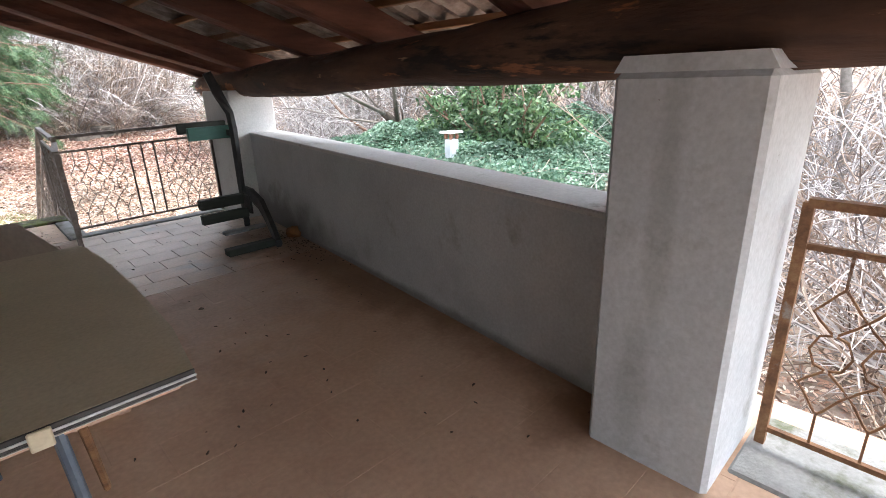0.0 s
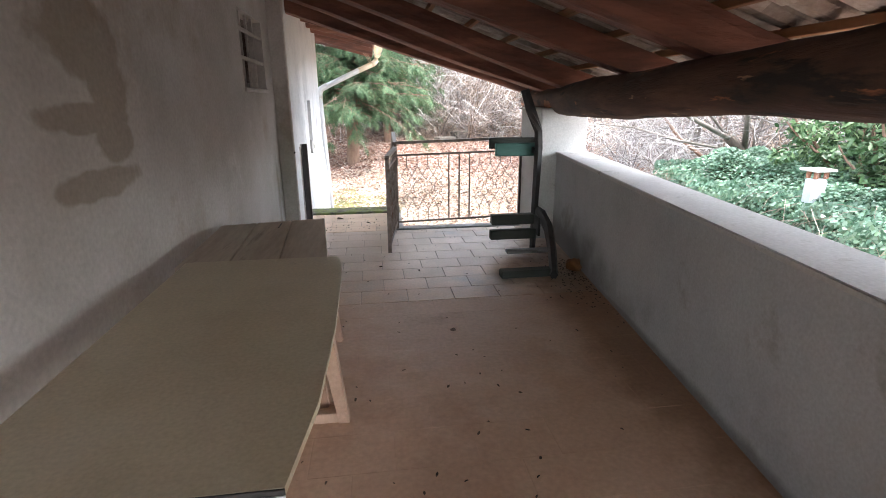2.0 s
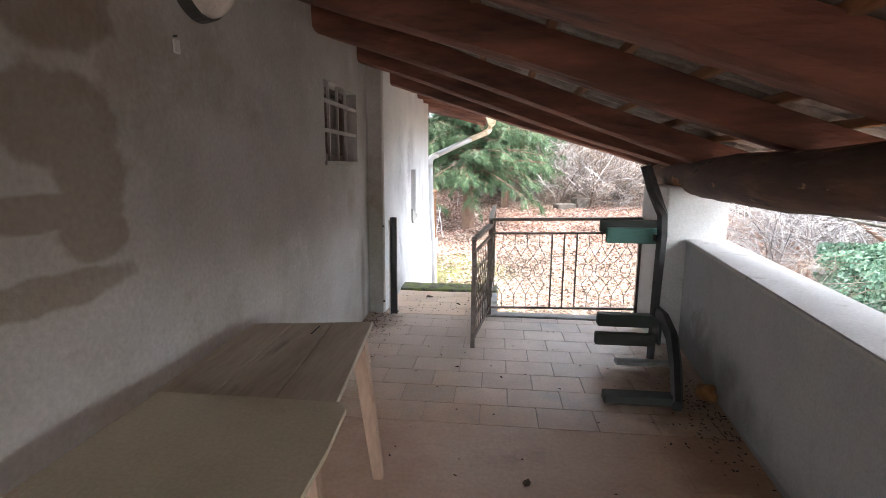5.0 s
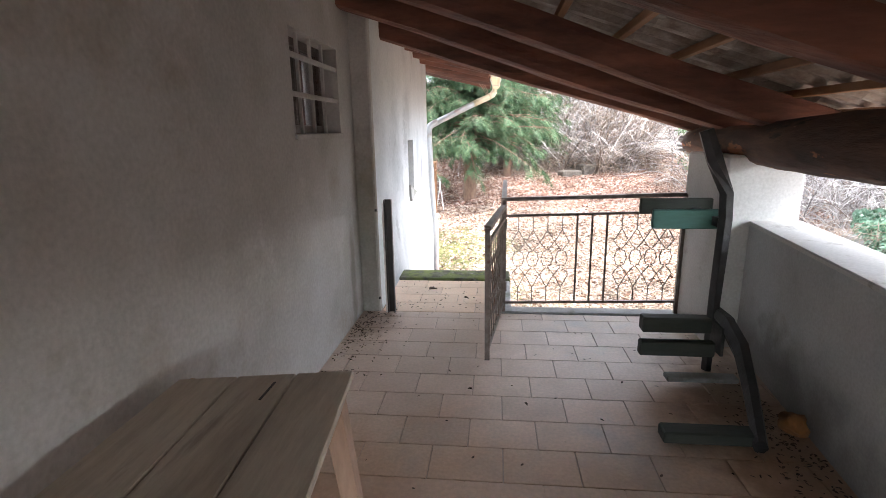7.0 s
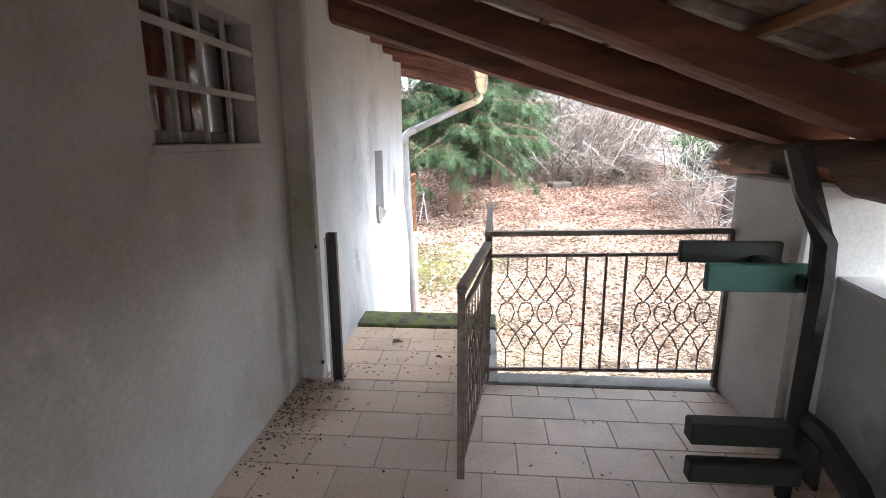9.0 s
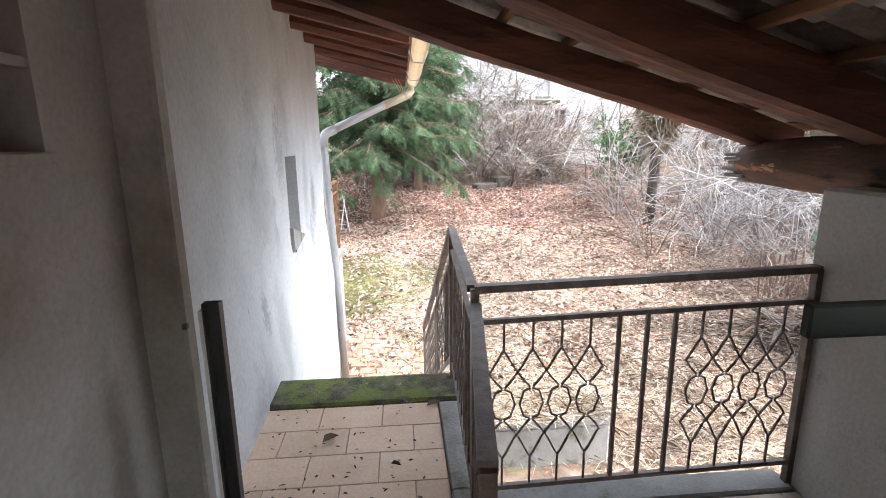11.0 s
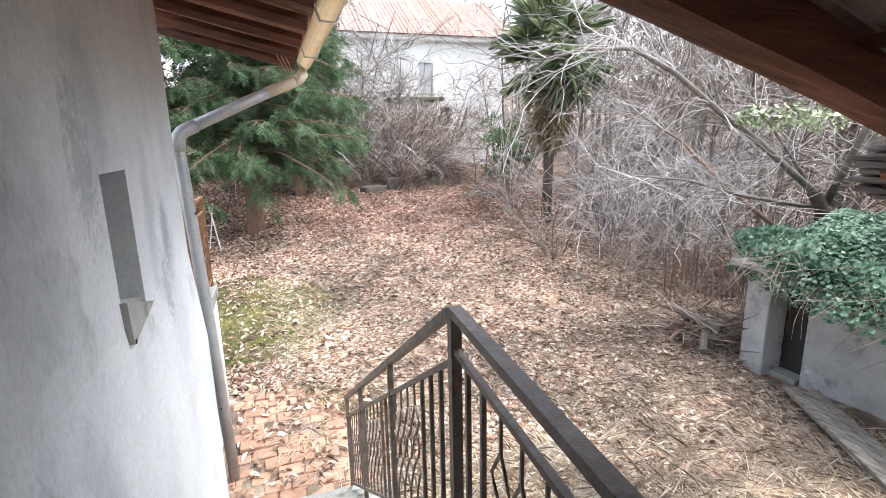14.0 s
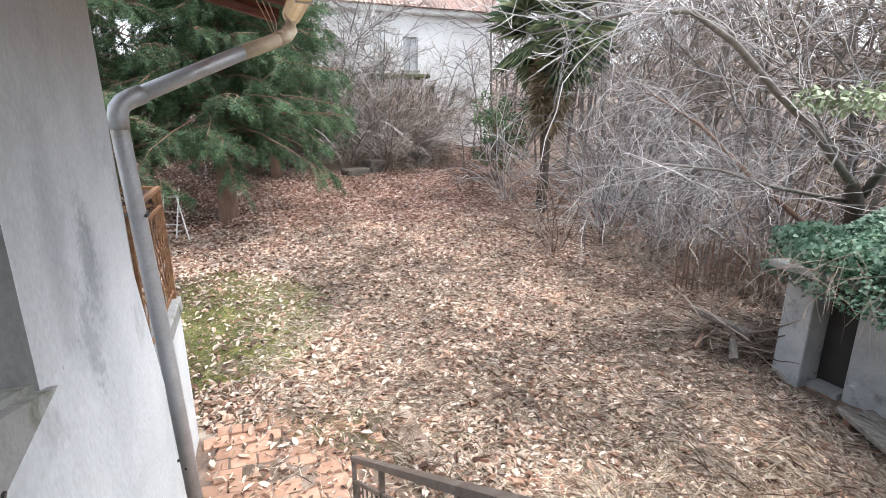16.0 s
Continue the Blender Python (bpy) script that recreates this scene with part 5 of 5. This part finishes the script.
# ivy over the shed roof
def ivy_top(x, y):
    x = x - 0.42 * np.clip(y - 9.4, 0, 3)      # the cover draws back towards the doorway
    e = np.clip((x - 6.85) / 1.2, 0, 1) ** 0.5 * np.clip((11.9 - y) / 1.1, 0, 1) ** 0.5 * np.clip((y - 4.2) / 2.6, 0, 1) ** 0.8
    b = 0.22 * np.sin(x * 1.3 + y * 0.7) * np.sin(y * 1.1) + 0.12 * np.sin(x * 3.1 + y * 2.3) + 0.07 * np.sin(y * 5.2 - x * 4.4)
    dip = 0.30 * np.exp(-((x - 7.5) ** 2 + (y - 6.9) ** 2) / 0.35)
    return -0.62 + e * (0.70 + b + 0.05 * (x - 7)) - dip


ivy = thing("ivy_mound", (9, 7, -0.6), "thick glossy green ivy covering the shed roof", "ivy", "", "stuff")
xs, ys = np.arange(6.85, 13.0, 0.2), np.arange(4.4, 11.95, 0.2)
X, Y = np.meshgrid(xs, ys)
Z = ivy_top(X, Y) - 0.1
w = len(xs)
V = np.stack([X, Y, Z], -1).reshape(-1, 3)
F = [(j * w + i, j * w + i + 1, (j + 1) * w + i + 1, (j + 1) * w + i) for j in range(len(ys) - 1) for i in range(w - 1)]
# dark green sheet below the leaves, standing in for the shade between them
SHADE_GREEN = surf("ivy_gap_shade", [(0.02, 0.035, 0.015), (0.05, 0.07, 0.03)], 8, 0.9, bump=1.0)
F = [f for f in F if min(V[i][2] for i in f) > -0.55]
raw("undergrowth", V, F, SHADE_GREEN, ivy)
k = 95000
py = rng.uniform(4.3, 11.9, k)
px = rng.uniform(6.8, 12.8, k) + 0.42 * np.clip(py - 9.4, 0, 3)
pz = ivy_top(px, py) + rng.uniform(-0.08, 0.10, k)
nn = rng.normal(0, 0.45, (k, 3)) + np.array((-0.25, 0, 1.0))
nn /= np.linalg.norm(nn, axis=1)[:, None]
V, F = leaves(np.stack([px, py, pz], 1), nn, 0.034, "ivy")
raw("leaves", V, F, IVY_LEAF, ivy)
k = 10000
py = rng.uniform(4.6, 11.8, k)
px = 7.0 + 0.42 * np.clip(py - 9.4, 0, 3) + 0.35 * np.sin(py * 2.1) * 0.5 + rng.uniform(-0.1, 1.0, k)
pz = 0.05 - np.abs(rng.normal(0, 0.22, k)) - 0.12 * np.sin(py * 3) ** 2
nn = rng.normal(0, 0.45, (k, 3)) + np.array((-1, 0, 0.5))
nn /= np.linalg.norm(nn, axis=1)[:, None]
V, F = leaves(np.stack([px, py, pz], 1), nn, 0.038, "ivy")
raw("hanging_leaves", V, F, IVY_LEAF, ivy)
paths = []
for i in range(200):
    s = (rng.uniform(6.9, 8.0), rng.uniform(4.4, 11.8), rng.uniform(-0.4, 0.05))
    paths.append((bent(s, (-0.8, rng.normal(0, 0.7), -0.2), rng.uniform(0.4, 1.3), 6, 0.9, 0.2), np.linspace(0.0045, 0.002, 6)))
V, F = tubes(paths)
raw("runners", V, F, TWIG_BROWN, ivy)

# shed chimney with a flat cap
part("chimney_stack", boxed((7.50, 6.91, -0.45), (7.74, 7.11, 0.28), 0.03), WHITE_PLASTER, shed, "patchy white plastered chimney")
for a, b in ((7.51, 6.915), (7.68, 6.915), (7.51, 7.05), (7.68, 7.05)):
    part("cap_leg", boxed((a, b, 0.281), (a + 0.05, b + 0.05, 0.39), 0.005), BRICK, shed)
part("chimney_cap", boxed((7.44, 6.85, 0.391), (7.80, 7.17, 0.43), 0.012), WHITE, shed, "flat white chimney cap")


def laurel(name, base, h, spread, n, label):
    ob = thing(name, base, label, "shrub")
    b = np.array(base)
    paths, cs, rs = [], [], []
    for i in range(13):
        w = rng.uniform(0, 2 * np.pi)
        p = bent(b, (math.cos(w) * spread * 0.5, math.sin(w) * spread * 0.5, 1), h * rng.uniform(0.6, 1), 8, 0.1, 0.12)
        paths.append((p, np.linspace(0.05, 0.012, 8)))
        for j in (3, 4, 5, 6, 7):
            cs.append(p[j] + rng.normal(0, 0.2, 3))
            rs.append(rng.uniform(0.18, 0.42))
    V, F = tubes(paths, 5)
    tagged(raw("stem_wood", V, F, RED_BARK, ob), kind="stuff")
    P, Nn = leaf_cloud(cs, rs, n)
    V, F = leaves(P, Nn, 0.062)
    raw("foliage", V, F, LAUREL_LEAF, ob)
    return ob


laurel("laurel_bush", (9.5, 7.9, -0.5), 3.0, 1.1, 75, "evergreen laurel bush with glossy leaves")
laurel("laurel_bush", (9.0, 6.6, -0.9), 2.9, 0.75, 65, "evergreen laurel bush with glossy leaves")
laurel("laurel_bush", on_ground(10.1, 24.6), 3.6, 0.6, 55, "dark evergreen bush beside the palm")

# conifer
def conifer(base, h, label):
    ob = thing("conifer", base, label, "tree")
    b = np.array(base)
    trunk = bent(b - np.array((0, 0, 0.3)), (0.02, 0.0, 1), h, 10, 0, 0.01)
    V, F = tubes([(trunk, np.linspace(0.27, 0.05, 10))], 10)
    raw("trunk", V, F, RED_BARK, ob, smooth=True)
    wood, SV, SF, n = [], [], [], 0
    for i in range(300):
        z = 2.1 + (h - 2.35) * (i / 300) ** 1.05
        L = (3.75 - 2.3 * (z / h) ** 1.4) * rng.choice((0.55, 0.75, 0.9, 1.0, 1.08)) * rng.uniform(0.92, 1.05)
        w = i * 2.399 + rng.normal(0, 0.35)
        p = bent(b + np.array((0, 0, z)), (math.cos(w), math.sin(w), rng.uniform(-0.1, 0.4)), L, 8, 0.42, 0.07)
        wood.append((p, np.linspace(0.028, 0.006, 8)))
        for t in range(19):                              # side twigs, each with its row of short sprays
            u = rng.uniform(0.12, 1.0) * 7
            a = min(int(u), 6)
            o = p[a] + (p[a + 1] - p[a]) * (u - a)
            d = p[a + 1] - p[a]
            d /= np.linalg.norm(d)
            side = np.cross(d, (0, 0, 1)) * (1 if t % 2 else -1)
            out = d * 0.8 + side * rng.uniform(0.3, 1.0) + np.array((0, 0, -rng.uniform(0.0, 0.7)))
            tl = rng.uniform(0.3, 0.75) * (1.25 - 0.5 * u / 7)
            tw = bent(o, out, tl, 5, 0.5, 0.08)
            wood.append((tw, np.linspace(0.008, 0.003, 5)))
            for k in range(13):
                f = rng.uniform(0.1, 1.0) * 4
                e = min(int(f), 3)
                s = tw[e] + (tw[e + 1] - tw[e]) * (f - e)
                g = tw[e + 1] - tw[e]
                g /= np.linalg.norm(g)
                way = g * 0.9 + rng.normal(0, 0.42, 3) + np.array((0, 0, -0.18))
                way /= np.linalg.norm(way)
                wide = np.cross(way, rng.normal(0, 0.6, 3) + np.array((0, 0, 1)))
                wide /= np.linalg.norm(wide)
                l = rng.uniform(0.12, 0.27)
                vs = []
                for q in range(4):
                    c = s + way * l * q / 3
                    ww = 0.094 * (1 - q * 0.18)
                    for gg in (-1, 1):
                        vs += [c, c + way * 0.022, c + way * 0.06 + wide * gg * ww]
                SV.append(np.array(vs))
                SF += [(n + 3 * r, n + 3 * r + 1, n + 3 * r + 2) for r in range(8)]
                n += len(vs)
    V, F = tubes(wood, 4)
    tagged(raw("crown_wood", V, F, RED_BARK, ob), kind="stuff")
    raw("needles", np.concatenate(SV), SF, NEEDLE, ob, "drooping dark green needle sprays")
    return ob


con = conifer(on_ground(0.15, 21.0), 11.0, "big dark green drooping conifer over the leaf litter")
tagged(copy_thing(con, pose(*on_ground(-3.6, 19.6), 0, 0, 130)), "dark green conifer behind the house corner")
far_con = tagged(copy_thing(con, pose(*on_ground(1.7, 25.6), 0, 0, 70)), "smaller dark green conifer at the top of the bank")
far_con.scale = (0.8, 0.8, 0.85)


# palm
palm = thing("fan_palm", on_ground(9.45, 20.5), "fan palm with shaggy trunk and dead fronds", "palm")
px, py, pz = on_ground(9.45, 20.5)
pts = [(px, py, pz - 0.1), (px + 0.05, py, pz + 1.5), (px + 0.1, py, pz + 3.3), (px + 0.1, py, pz + 5.5)]
part("trunk", swept(pts, [0.17, 0.15, 0.18, 0.2], 12, 1, 0.35), DARK_BARK, palm, smooth=True)


def fan_mesh():
    V, F = [], []
    stalk = 0.75
    for k in range(30):
        w = radians(-130 + 260 * k / 29)
        l = 0.85 * (1 - 0.25 * abs(w) / 2.3) * (0.94 + 0.1 * (k % 3))
        d = np.array((math.cos(w), math.sin(w), 0))
        s = np.array((-math.sin(w), math.cos(w), 0))
        o = np.array((stalk, 0, 0))
        n = len(V)
        V += [o, o + d * l * 0.55 + s * 0.022 + (0, 0, 0.02), o + d * l + (0, 0, -0.10 - 0.12 * (k % 2)), o + d * l * 0.55 - s * 0.022 + (0, 0, -0.01)]
        F += [(n, n + 1, n + 2), (n, n + 2, n + 3)]
    n = len(V)
    V += [(0, 0.018, 0), (0, -0.018, 0), (stalk + 0.05, -0.012, 0), (stalk + 0.05, 0.012, 0), (0, 0, -0.02), (stalk + 0.05, 0, -0.015)]
    V = [tuple(map(float, q)) for q in V]
    F += [(n, n + 1, n + 2, n + 3), (n + 1, n + 4, n + 5, n + 2), (n + 4, n, n + 3, n + 5)]
    return V, F


fv, ff = fan_mesh()
fan_data = {}
for key, mat_ in (("live", PALM_LEAF), ("dead", DEAD_FAN)):
    me = bpy.data.meshes.new("frond")
    me.from_pydata(fv, [], ff)
    me.materials.append(mat_)
    fan_data[key] = me
for i in range(66):
    live = i < 36
    f = new("frond", fan_data["live" if live else "dead"])
    f.parent = palm
    el = rng.uniform(-65, 75) if live else rng.uniform(-88, -66)
    f.location = (0.1, 0, 5.5 + (0.2 * el / 75 if live else -0.2 - rng.uniform(0, 1.5)))
    f.rotation_euler = (rng.uniform(-0.3, 0.3), -radians(el), rng.uniform(0, 6.283))
    f.scale = (1.3, 1.2, 1.2) if live else (1.05, 1.05, 1.05)
    if not live:
        tagged(f, "dead brown hanging frond")

# chestnut paling fence on the right bank
fence = thing("paling_fence", on_ground(11.6, 14.2), "old brown paling fence half hidden by twigs", "fence")
for i in range(34):
    u = i / 33
    x, y = 9.2 + 2.3 * u, 14.6 - 2.6 * u
    z = float(ground_z(x, y))
    part("paling", swept([(x, y, z - 0.1), (x + rng.normal(0, 0.04), y, z + 1.15 + rng.uniform(-0.15, 0.1))], 0.021, 5), RED_BARK, fence)
for h in (0.3, 0.8):
    part("wire", swept([(9.2, 14.6, float(ground_z(9.2, 14.6)) + h), (11.5, 12.0, float(ground_z(11.5, 12.0)) + h)], 0.006, 4), STEEL, fence)

# brushwood pile by the shed
pile = thing("brushwood_pile", on_ground(7.3, 12.2), "heap of cut branches beside the shed", "brushwood")
paths = []
for i in range(260):
    s = np.array(on_ground(rng.uniform(7.3, 8.9), rng.uniform(11.55, 12.9))) + (0, 0, rng.uniform(0.02, 0.55))
    paths.append((bent(s, (rng.normal(0, 1), rng.normal(0, 1), rng.uniform(-0.05, 0.3)), rng.uniform(0.35, 1.15), 6, 0.3, 0.15), np.linspace(rng.uniform(0.006, 0.02), 0.004, 6)))
V, F = tubes(paths, 4)
tagged(raw("brush", V, F, TWIG_BROWN, pile), kind="stuff")
part("log", swept([(7.75, 11.75, -1.72), (7.55, 12.15, -1.62), (7.45, 12.6, -1.55)], [0.075, 0.07, 0.055], 8, 1, 0.35), BARK, pile)
part("log", swept([(7.25, 11.6, -1.98), (7.45, 11.8, -1.85), (7.8, 12.05, -1.80)], [0.055, 0.065, 0.05], 8, 1, 0.45), BARK, pile)
part("log", swept([(7.0, 12.1, -1.97), (7.6, 12.4, -1.8), (8.3, 12.5, -1.5)], [0.035, 0.04, 0.03], 7, 1, 0.3), RED_BARK, pile)

# ---- litter on the ground ----
def scatter(n, x0, x1, y0, y1, density=None):
    x, y = rng.uniform(x0, x1, n), rng.uniform(y0, y1, n)
    if density is not None:
        keep = rng.uniform(0, 1, n) < density(x, y)
        x, y = x[keep], y[keep]
    return x, y, ground_z(x, y)


def outside(x, y):
    clear = ~((x < 1.4) & (y < 10.0)) & ~((x < 0.1) & (y < 12.1)) & ~((x > 7.55) & (y < 11.2))
    return clear


def patch(x, y, s, k):
    return 0.5 + 0.5 * np.sin(x * s + 1.3 * np.sin(y * s * 0.7 + k) + k) * np.sin(y * s * 0.9 - x * s * 0.3 + 2 * k)


leaf_bed = thing("leaf_litter", (4, 16, -1.7), "carpet of curled brown dead leaves", "leaves", "", "stuff")
x, y, z = scatter(270000, -3, 11, 9.0, 20, lambda x, y: outside(x, y) * (1 - 0.82 * ((x < 1.9) & (y < 12.0))) * np.clip(0.40 + 0.6 * (y - 12) / 8 + 0.35 * patch(x, y, 0.9, 1), 0.15, 1)
                  * (1 - 0.86 * (np.hypot((x - 0.1) / 1.8, (y - 15.2) / 2.2) < 1)))
nn = rng.normal(0, 0.35, (len(x), 3)) + np.array((0, 0, 1))
nn /= np.linalg.norm(nn, axis=1)[:, None]
V, F = leaves(np.stack([x, y, z + rng.uniform(0.01, 0.06, len(x))], 1), nn, rng.choice((0.022, 0.03, 0.04, 0.056), len(x)), curl=0.8)
raw("leaves", V, F, DRY_LEAF, leaf_bed)
x, y, z = scatter(130000, -4, 13, 14.5, 31, lambda x, y: np.clip((y - 15.5) / 4 + 0.5 * (x > 6.5) - 0.3 * (patch(x, y, 0.8, 2) > 0.6), 0, 1))
nn = rng.normal(0, 0.35, (len(x), 3)) + np.array((0, 0, 1))
nn /= np.linalg.norm(nn, axis=1)[:, None]
V, F = leaves(np.stack([x, y, z + rng.uniform(0.01, 0.045, len(x))], 1), nn, rng.choice((0.028, 0.04, 0.055), len(x)), curl=0.8)
raw("russet_leaves", V, F, RED_LEAF, leaf_bed)
x, y, z = scatter(22000, 2.8, 14, -6, 10, outside)
nn = rng.normal(0, 0.35, (len(x), 3)) + np.array((0, 0, 1))
nn /= np.linalg.norm(nn, axis=1)[:, None]
V, F = leaves(np.stack([x, y, z + 0.02], 1), nn, 0.042, curl=0.6)
raw("leaves", V, F, DRY_LEAF, leaf_bed)


def blades(x, y, z, length, flat, width):
    n = len(x)
    w = rng.uniform(0, 2 * np.pi, n)
    t = np.stack([np.cos(w), np.sin(w), np.abs(rng.normal(flat, 0.2, n))], 1)
    t /= np.linalg.norm(t, axis=1)[:, None]
    s = np.stack([-np.sin(w), np.cos(w), np.zeros(n)], 1)
    L = (length * rng.uniform(0.5, 1.4, n))[:, None]
    p = np.stack([x, y, z], 1)
    mid = p + t * L * 0.55
    tip = p + t * L * np.array((1, 1, 0.75))
    V = np.stack([p - s * width, p + s * width, mid + s * width * 0.8, tip, mid - s * width * 0.8], 1).reshape(-1, 3)
    F = [(5 * i, 5 * i + 1, 5 * i + 2, 5 * i + 3, 5 * i + 4) for i in range(n)]
    return V, F


straw = thing("dry_straw", (4, 12, -1.7), "flattened pale dry straw and stalks", "straw", "", "stuff")
x, y, z = scatter(170000, 0.5, 9.5, 8.6, 21, lambda x, y: outside(x, y) * (1 - 0.85 * ((x < 1.8) & (y < 11.9))) * np.clip(0.95 - 0.085 * (y - 8.6), 0.12, 1) * (0.35 + 0.65 * patch(x, y, 1.1, 3)))
V, F = blades(x, y, z + rng.uniform(0.005, 0.055, len(x)), 0.21, 0.12, 0.0028)
raw("stalks", V, F, STRAW, straw)
x, y, z = scatter(26000, 1.8, 9.5, 8.6, 19, lambda x, y: outside(x, y) * np.clip(0.25 + 0.9 * (patch(x, y, 0.8, 4) > 0.45) - 0.05 * (y - 9), 0.05, 1))
V, F = blades(x, y, z + rng.uniform(0.01, 0.07, len(x)), 0.26, 0.10, 0.003)
raw("brown_stalks", V, F, TWIG_BROWN, straw)
x, y, z = scatter(2600, 1.4, 3.05, 8.55, 9.3)
V, F = blades(x, y, np.full(len(x), -1.21), 0.22, 0.2, 0.0035)
raw("stalks", V, F, STRAW, straw)
x, y, z = scatter(7000, 3.2, 7.4, 5.5, 10)
V, F = blades(x, y, z + 0.02, 0.3, 0.25, 0.0035)
raw("stalks", V, F, STRAW, straw)
grass = thing("grass_patch", (1.5, 14, -1.65), "sparse yellow-green winter grass", "grass", "", "stuff")
x, y, z = scatter(120000, -1.2, 7.5, 10.0, 18.5, lambda x, y: outside(x, y) * np.clip(np.clip(1.2 - np.hypot((x - 0.2) / 2.1, (y - 15.0) / 2.6), 0.02, 1) + 0.5 * (patch(x, y, 1.7, 5) > 0.62), 0, 1))
V, F = blades(x, y, z + 0.01, 0.09, 0.8, 0.003)
raw("blades", V, F, GRASS, grass)

# leaves and crumbs blown onto the porch
crumbs = thing("porch_crumbs", (0.5, 5.9, 0), "dry leaf crumbs swept against the wall", "debris", "", "stuff")
k = 420
x = np.concatenate([np.abs(rng.normal(0.05, 0.16, k)), rng.uniform(0.2, 2.6, 150), rng.uniform(0.2, 1.1, 70), 2.72 - np.abs(rng.normal(0, 0.15, 300))])
y = np.concatenate([rng.normal(5.6, 0.35, k), rng.uniform(0.8, 6.8, 150), rng.uniform(6.0, 6.88, 70), rng.normal(4.15, 0.35, 300)])
ok = ((y < 5.94) & (x > 0.02) & (x < par_x(y) - 0.02)) | ((y > 5.96) & (x > 0.2) & (x < 1.1))
x, y = x[ok], y[ok]
nn = rng.normal(0, 0.2, (len(x), 3)) + np.array((0, 0, 1))
nn /= np.linalg.norm(nn, axis=1)[:, None]
DARK_CRUMB = litter("dark_crumbs", [(0.04, 0.028, 0.02), (0.09, 0.06, 0.04), (0.15, 0.10, 0.07)])
V, F = leaves(np.stack([x, y, np.full(len(x), 0.004)], 1), nn, 0.011, curl=0.5)
raw("crumbs", V, F, DARK_CRUMB, crumbs)
for i, (x, y, s) in enumerate(((1.465, 3.26, 0.04), (0.55, 6.55, 0.05), (0.9, 6.3, 0.035), (1.02, 4.6, 0.025), (1.35, 4.45, 0.02), (1.12, 6.86, 0.05))):
    V, F = leaves([(x, y, 0.012)], [(0.1, 0.1, 0.98)], s, curl=0.7)
    lf = raw("dead_leaf", V, F, DARK_CRUMB)
    tagged(lf, "curled dark dead leaf on the tiles", "leaf", "leaves on the porch")

# ---- paving pieces ----
TW, TH, J = 0.352, 0.252, 0.005


def tile_mesh(w, h, depth, name, mat_, bev=0.003):
    bm = boxed((-w / 2, -h / 2, -depth), (w / 2, h / 2, 0), bev)
    me = bpy.data.meshes.new(name)
    bm.to_mesh(me)
    bm.free()
    me.materials.append(mat_)
    return me


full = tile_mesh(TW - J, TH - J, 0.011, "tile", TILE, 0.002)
made = {}


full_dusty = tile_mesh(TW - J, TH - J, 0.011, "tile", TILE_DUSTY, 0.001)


def lay(parent, x0, x1, yc, z=0.0):
    w = round(x1 - x0, 3)
    if w < 0.03:
        return
    dusty = yc < 3.79
    if abs(w - TW) < 0.004:
        me = full_dusty if dusty else full
    else:
        me = made.setdefault((w, dusty), tile_mesh(w - J, TH - J, 0.011, "tile", TILE_DUSTY if dusty else TILE, 0.0015))
    t = new("tile", me)
    t.parent = parent
    t.location = ((x0 + x1) / 2, yc, z + rng.uniform(-0.0008, 0.0008))
    t.rotation_euler = (rng.normal(0, 0.0012), rng.normal(0, 0.0012), 0)


row = 0
yc = 5.56 + TH / 2
while yc > -1.9:
    x = 1.389 + (0 if row % 2 == 0 else TW / 2) - 5 * TW
    right = par_x(yc) + 0.05
    while x < right:
        a, b = max(x, 0.0), min(x + TW, right)
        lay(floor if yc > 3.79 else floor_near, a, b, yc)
        x += TW
    yc -= TH
    row += 1
x = 1.389 - TW / 2 - 4 * TW
while x < 2.7:
    a, b = max(x, 0.0), min(x + TW, 2.70)
    if b - a > 0.03:
        w = round(b - a, 3)
        t = new("tile", made.setdefault(("end", w), tile_mesh(w - J, 0.13, 0.011, "tile", TILE, 0.002)))
        t.parent, t.location = floor, ((a + b) / 2, 5.88, 0)
    x += TW
for r in range(4):
    yc = 5.956 + 0.236 * (r + 0.5)
    x = 0.639 + (0 if r % 2 == 0 else TW / 2) - 3 * TW
    while x < 1.149:
        a, b = max(x, 0.09 if r else 0.17), min(x + TW, 1.149)
        if b - a > 0.03:
            w = round(b - a, 3)
            t = new("tile", made.setdefault(("land", w), tile_mesh(w - J, 0.231, 0.011, "tile", SKYLIT_TILE, 0.002)))
            t.parent, t.location = landing, ((a + b) / 2, yc, rng.uniform(-0.0008, 0.0008))
        x += TW

# terracotta pavers at the foot of the steps
paver = tile_mesh(0.235, 0.165, 0.05, "paver", PAVER, 0.006)
paving = structure(part("paving", boxed((0.2, 9.9, -1.9), (2.2, 12.3, -1.72), 0), GROUND), "worn terracotta paving at the foot of the steps", "paving")
for i in range(9):
    for j in range(17):
        x, y = 0.16 + 0.25 * i + (0.12 if j % 2 else 0), 9.95 + 0.18 * j
        if rng.uniform() < 0.05 + 0.35 * max(0, x - 1.2) + 0.10 * max(0, y - 11.6) + (0.5 if 1.35 < x and y < 11.5 else 0):
            continue
        t = new("paver", paver)
        t.parent = paving
        t.location = (x, y, float(ground_z(x, y)) + 0.012 + rng.normal(0, 0.006))
        t.rotation_euler = (rng.normal(0, 0.03), rng.normal(0, 0.03), rng.normal(0, 0.05))
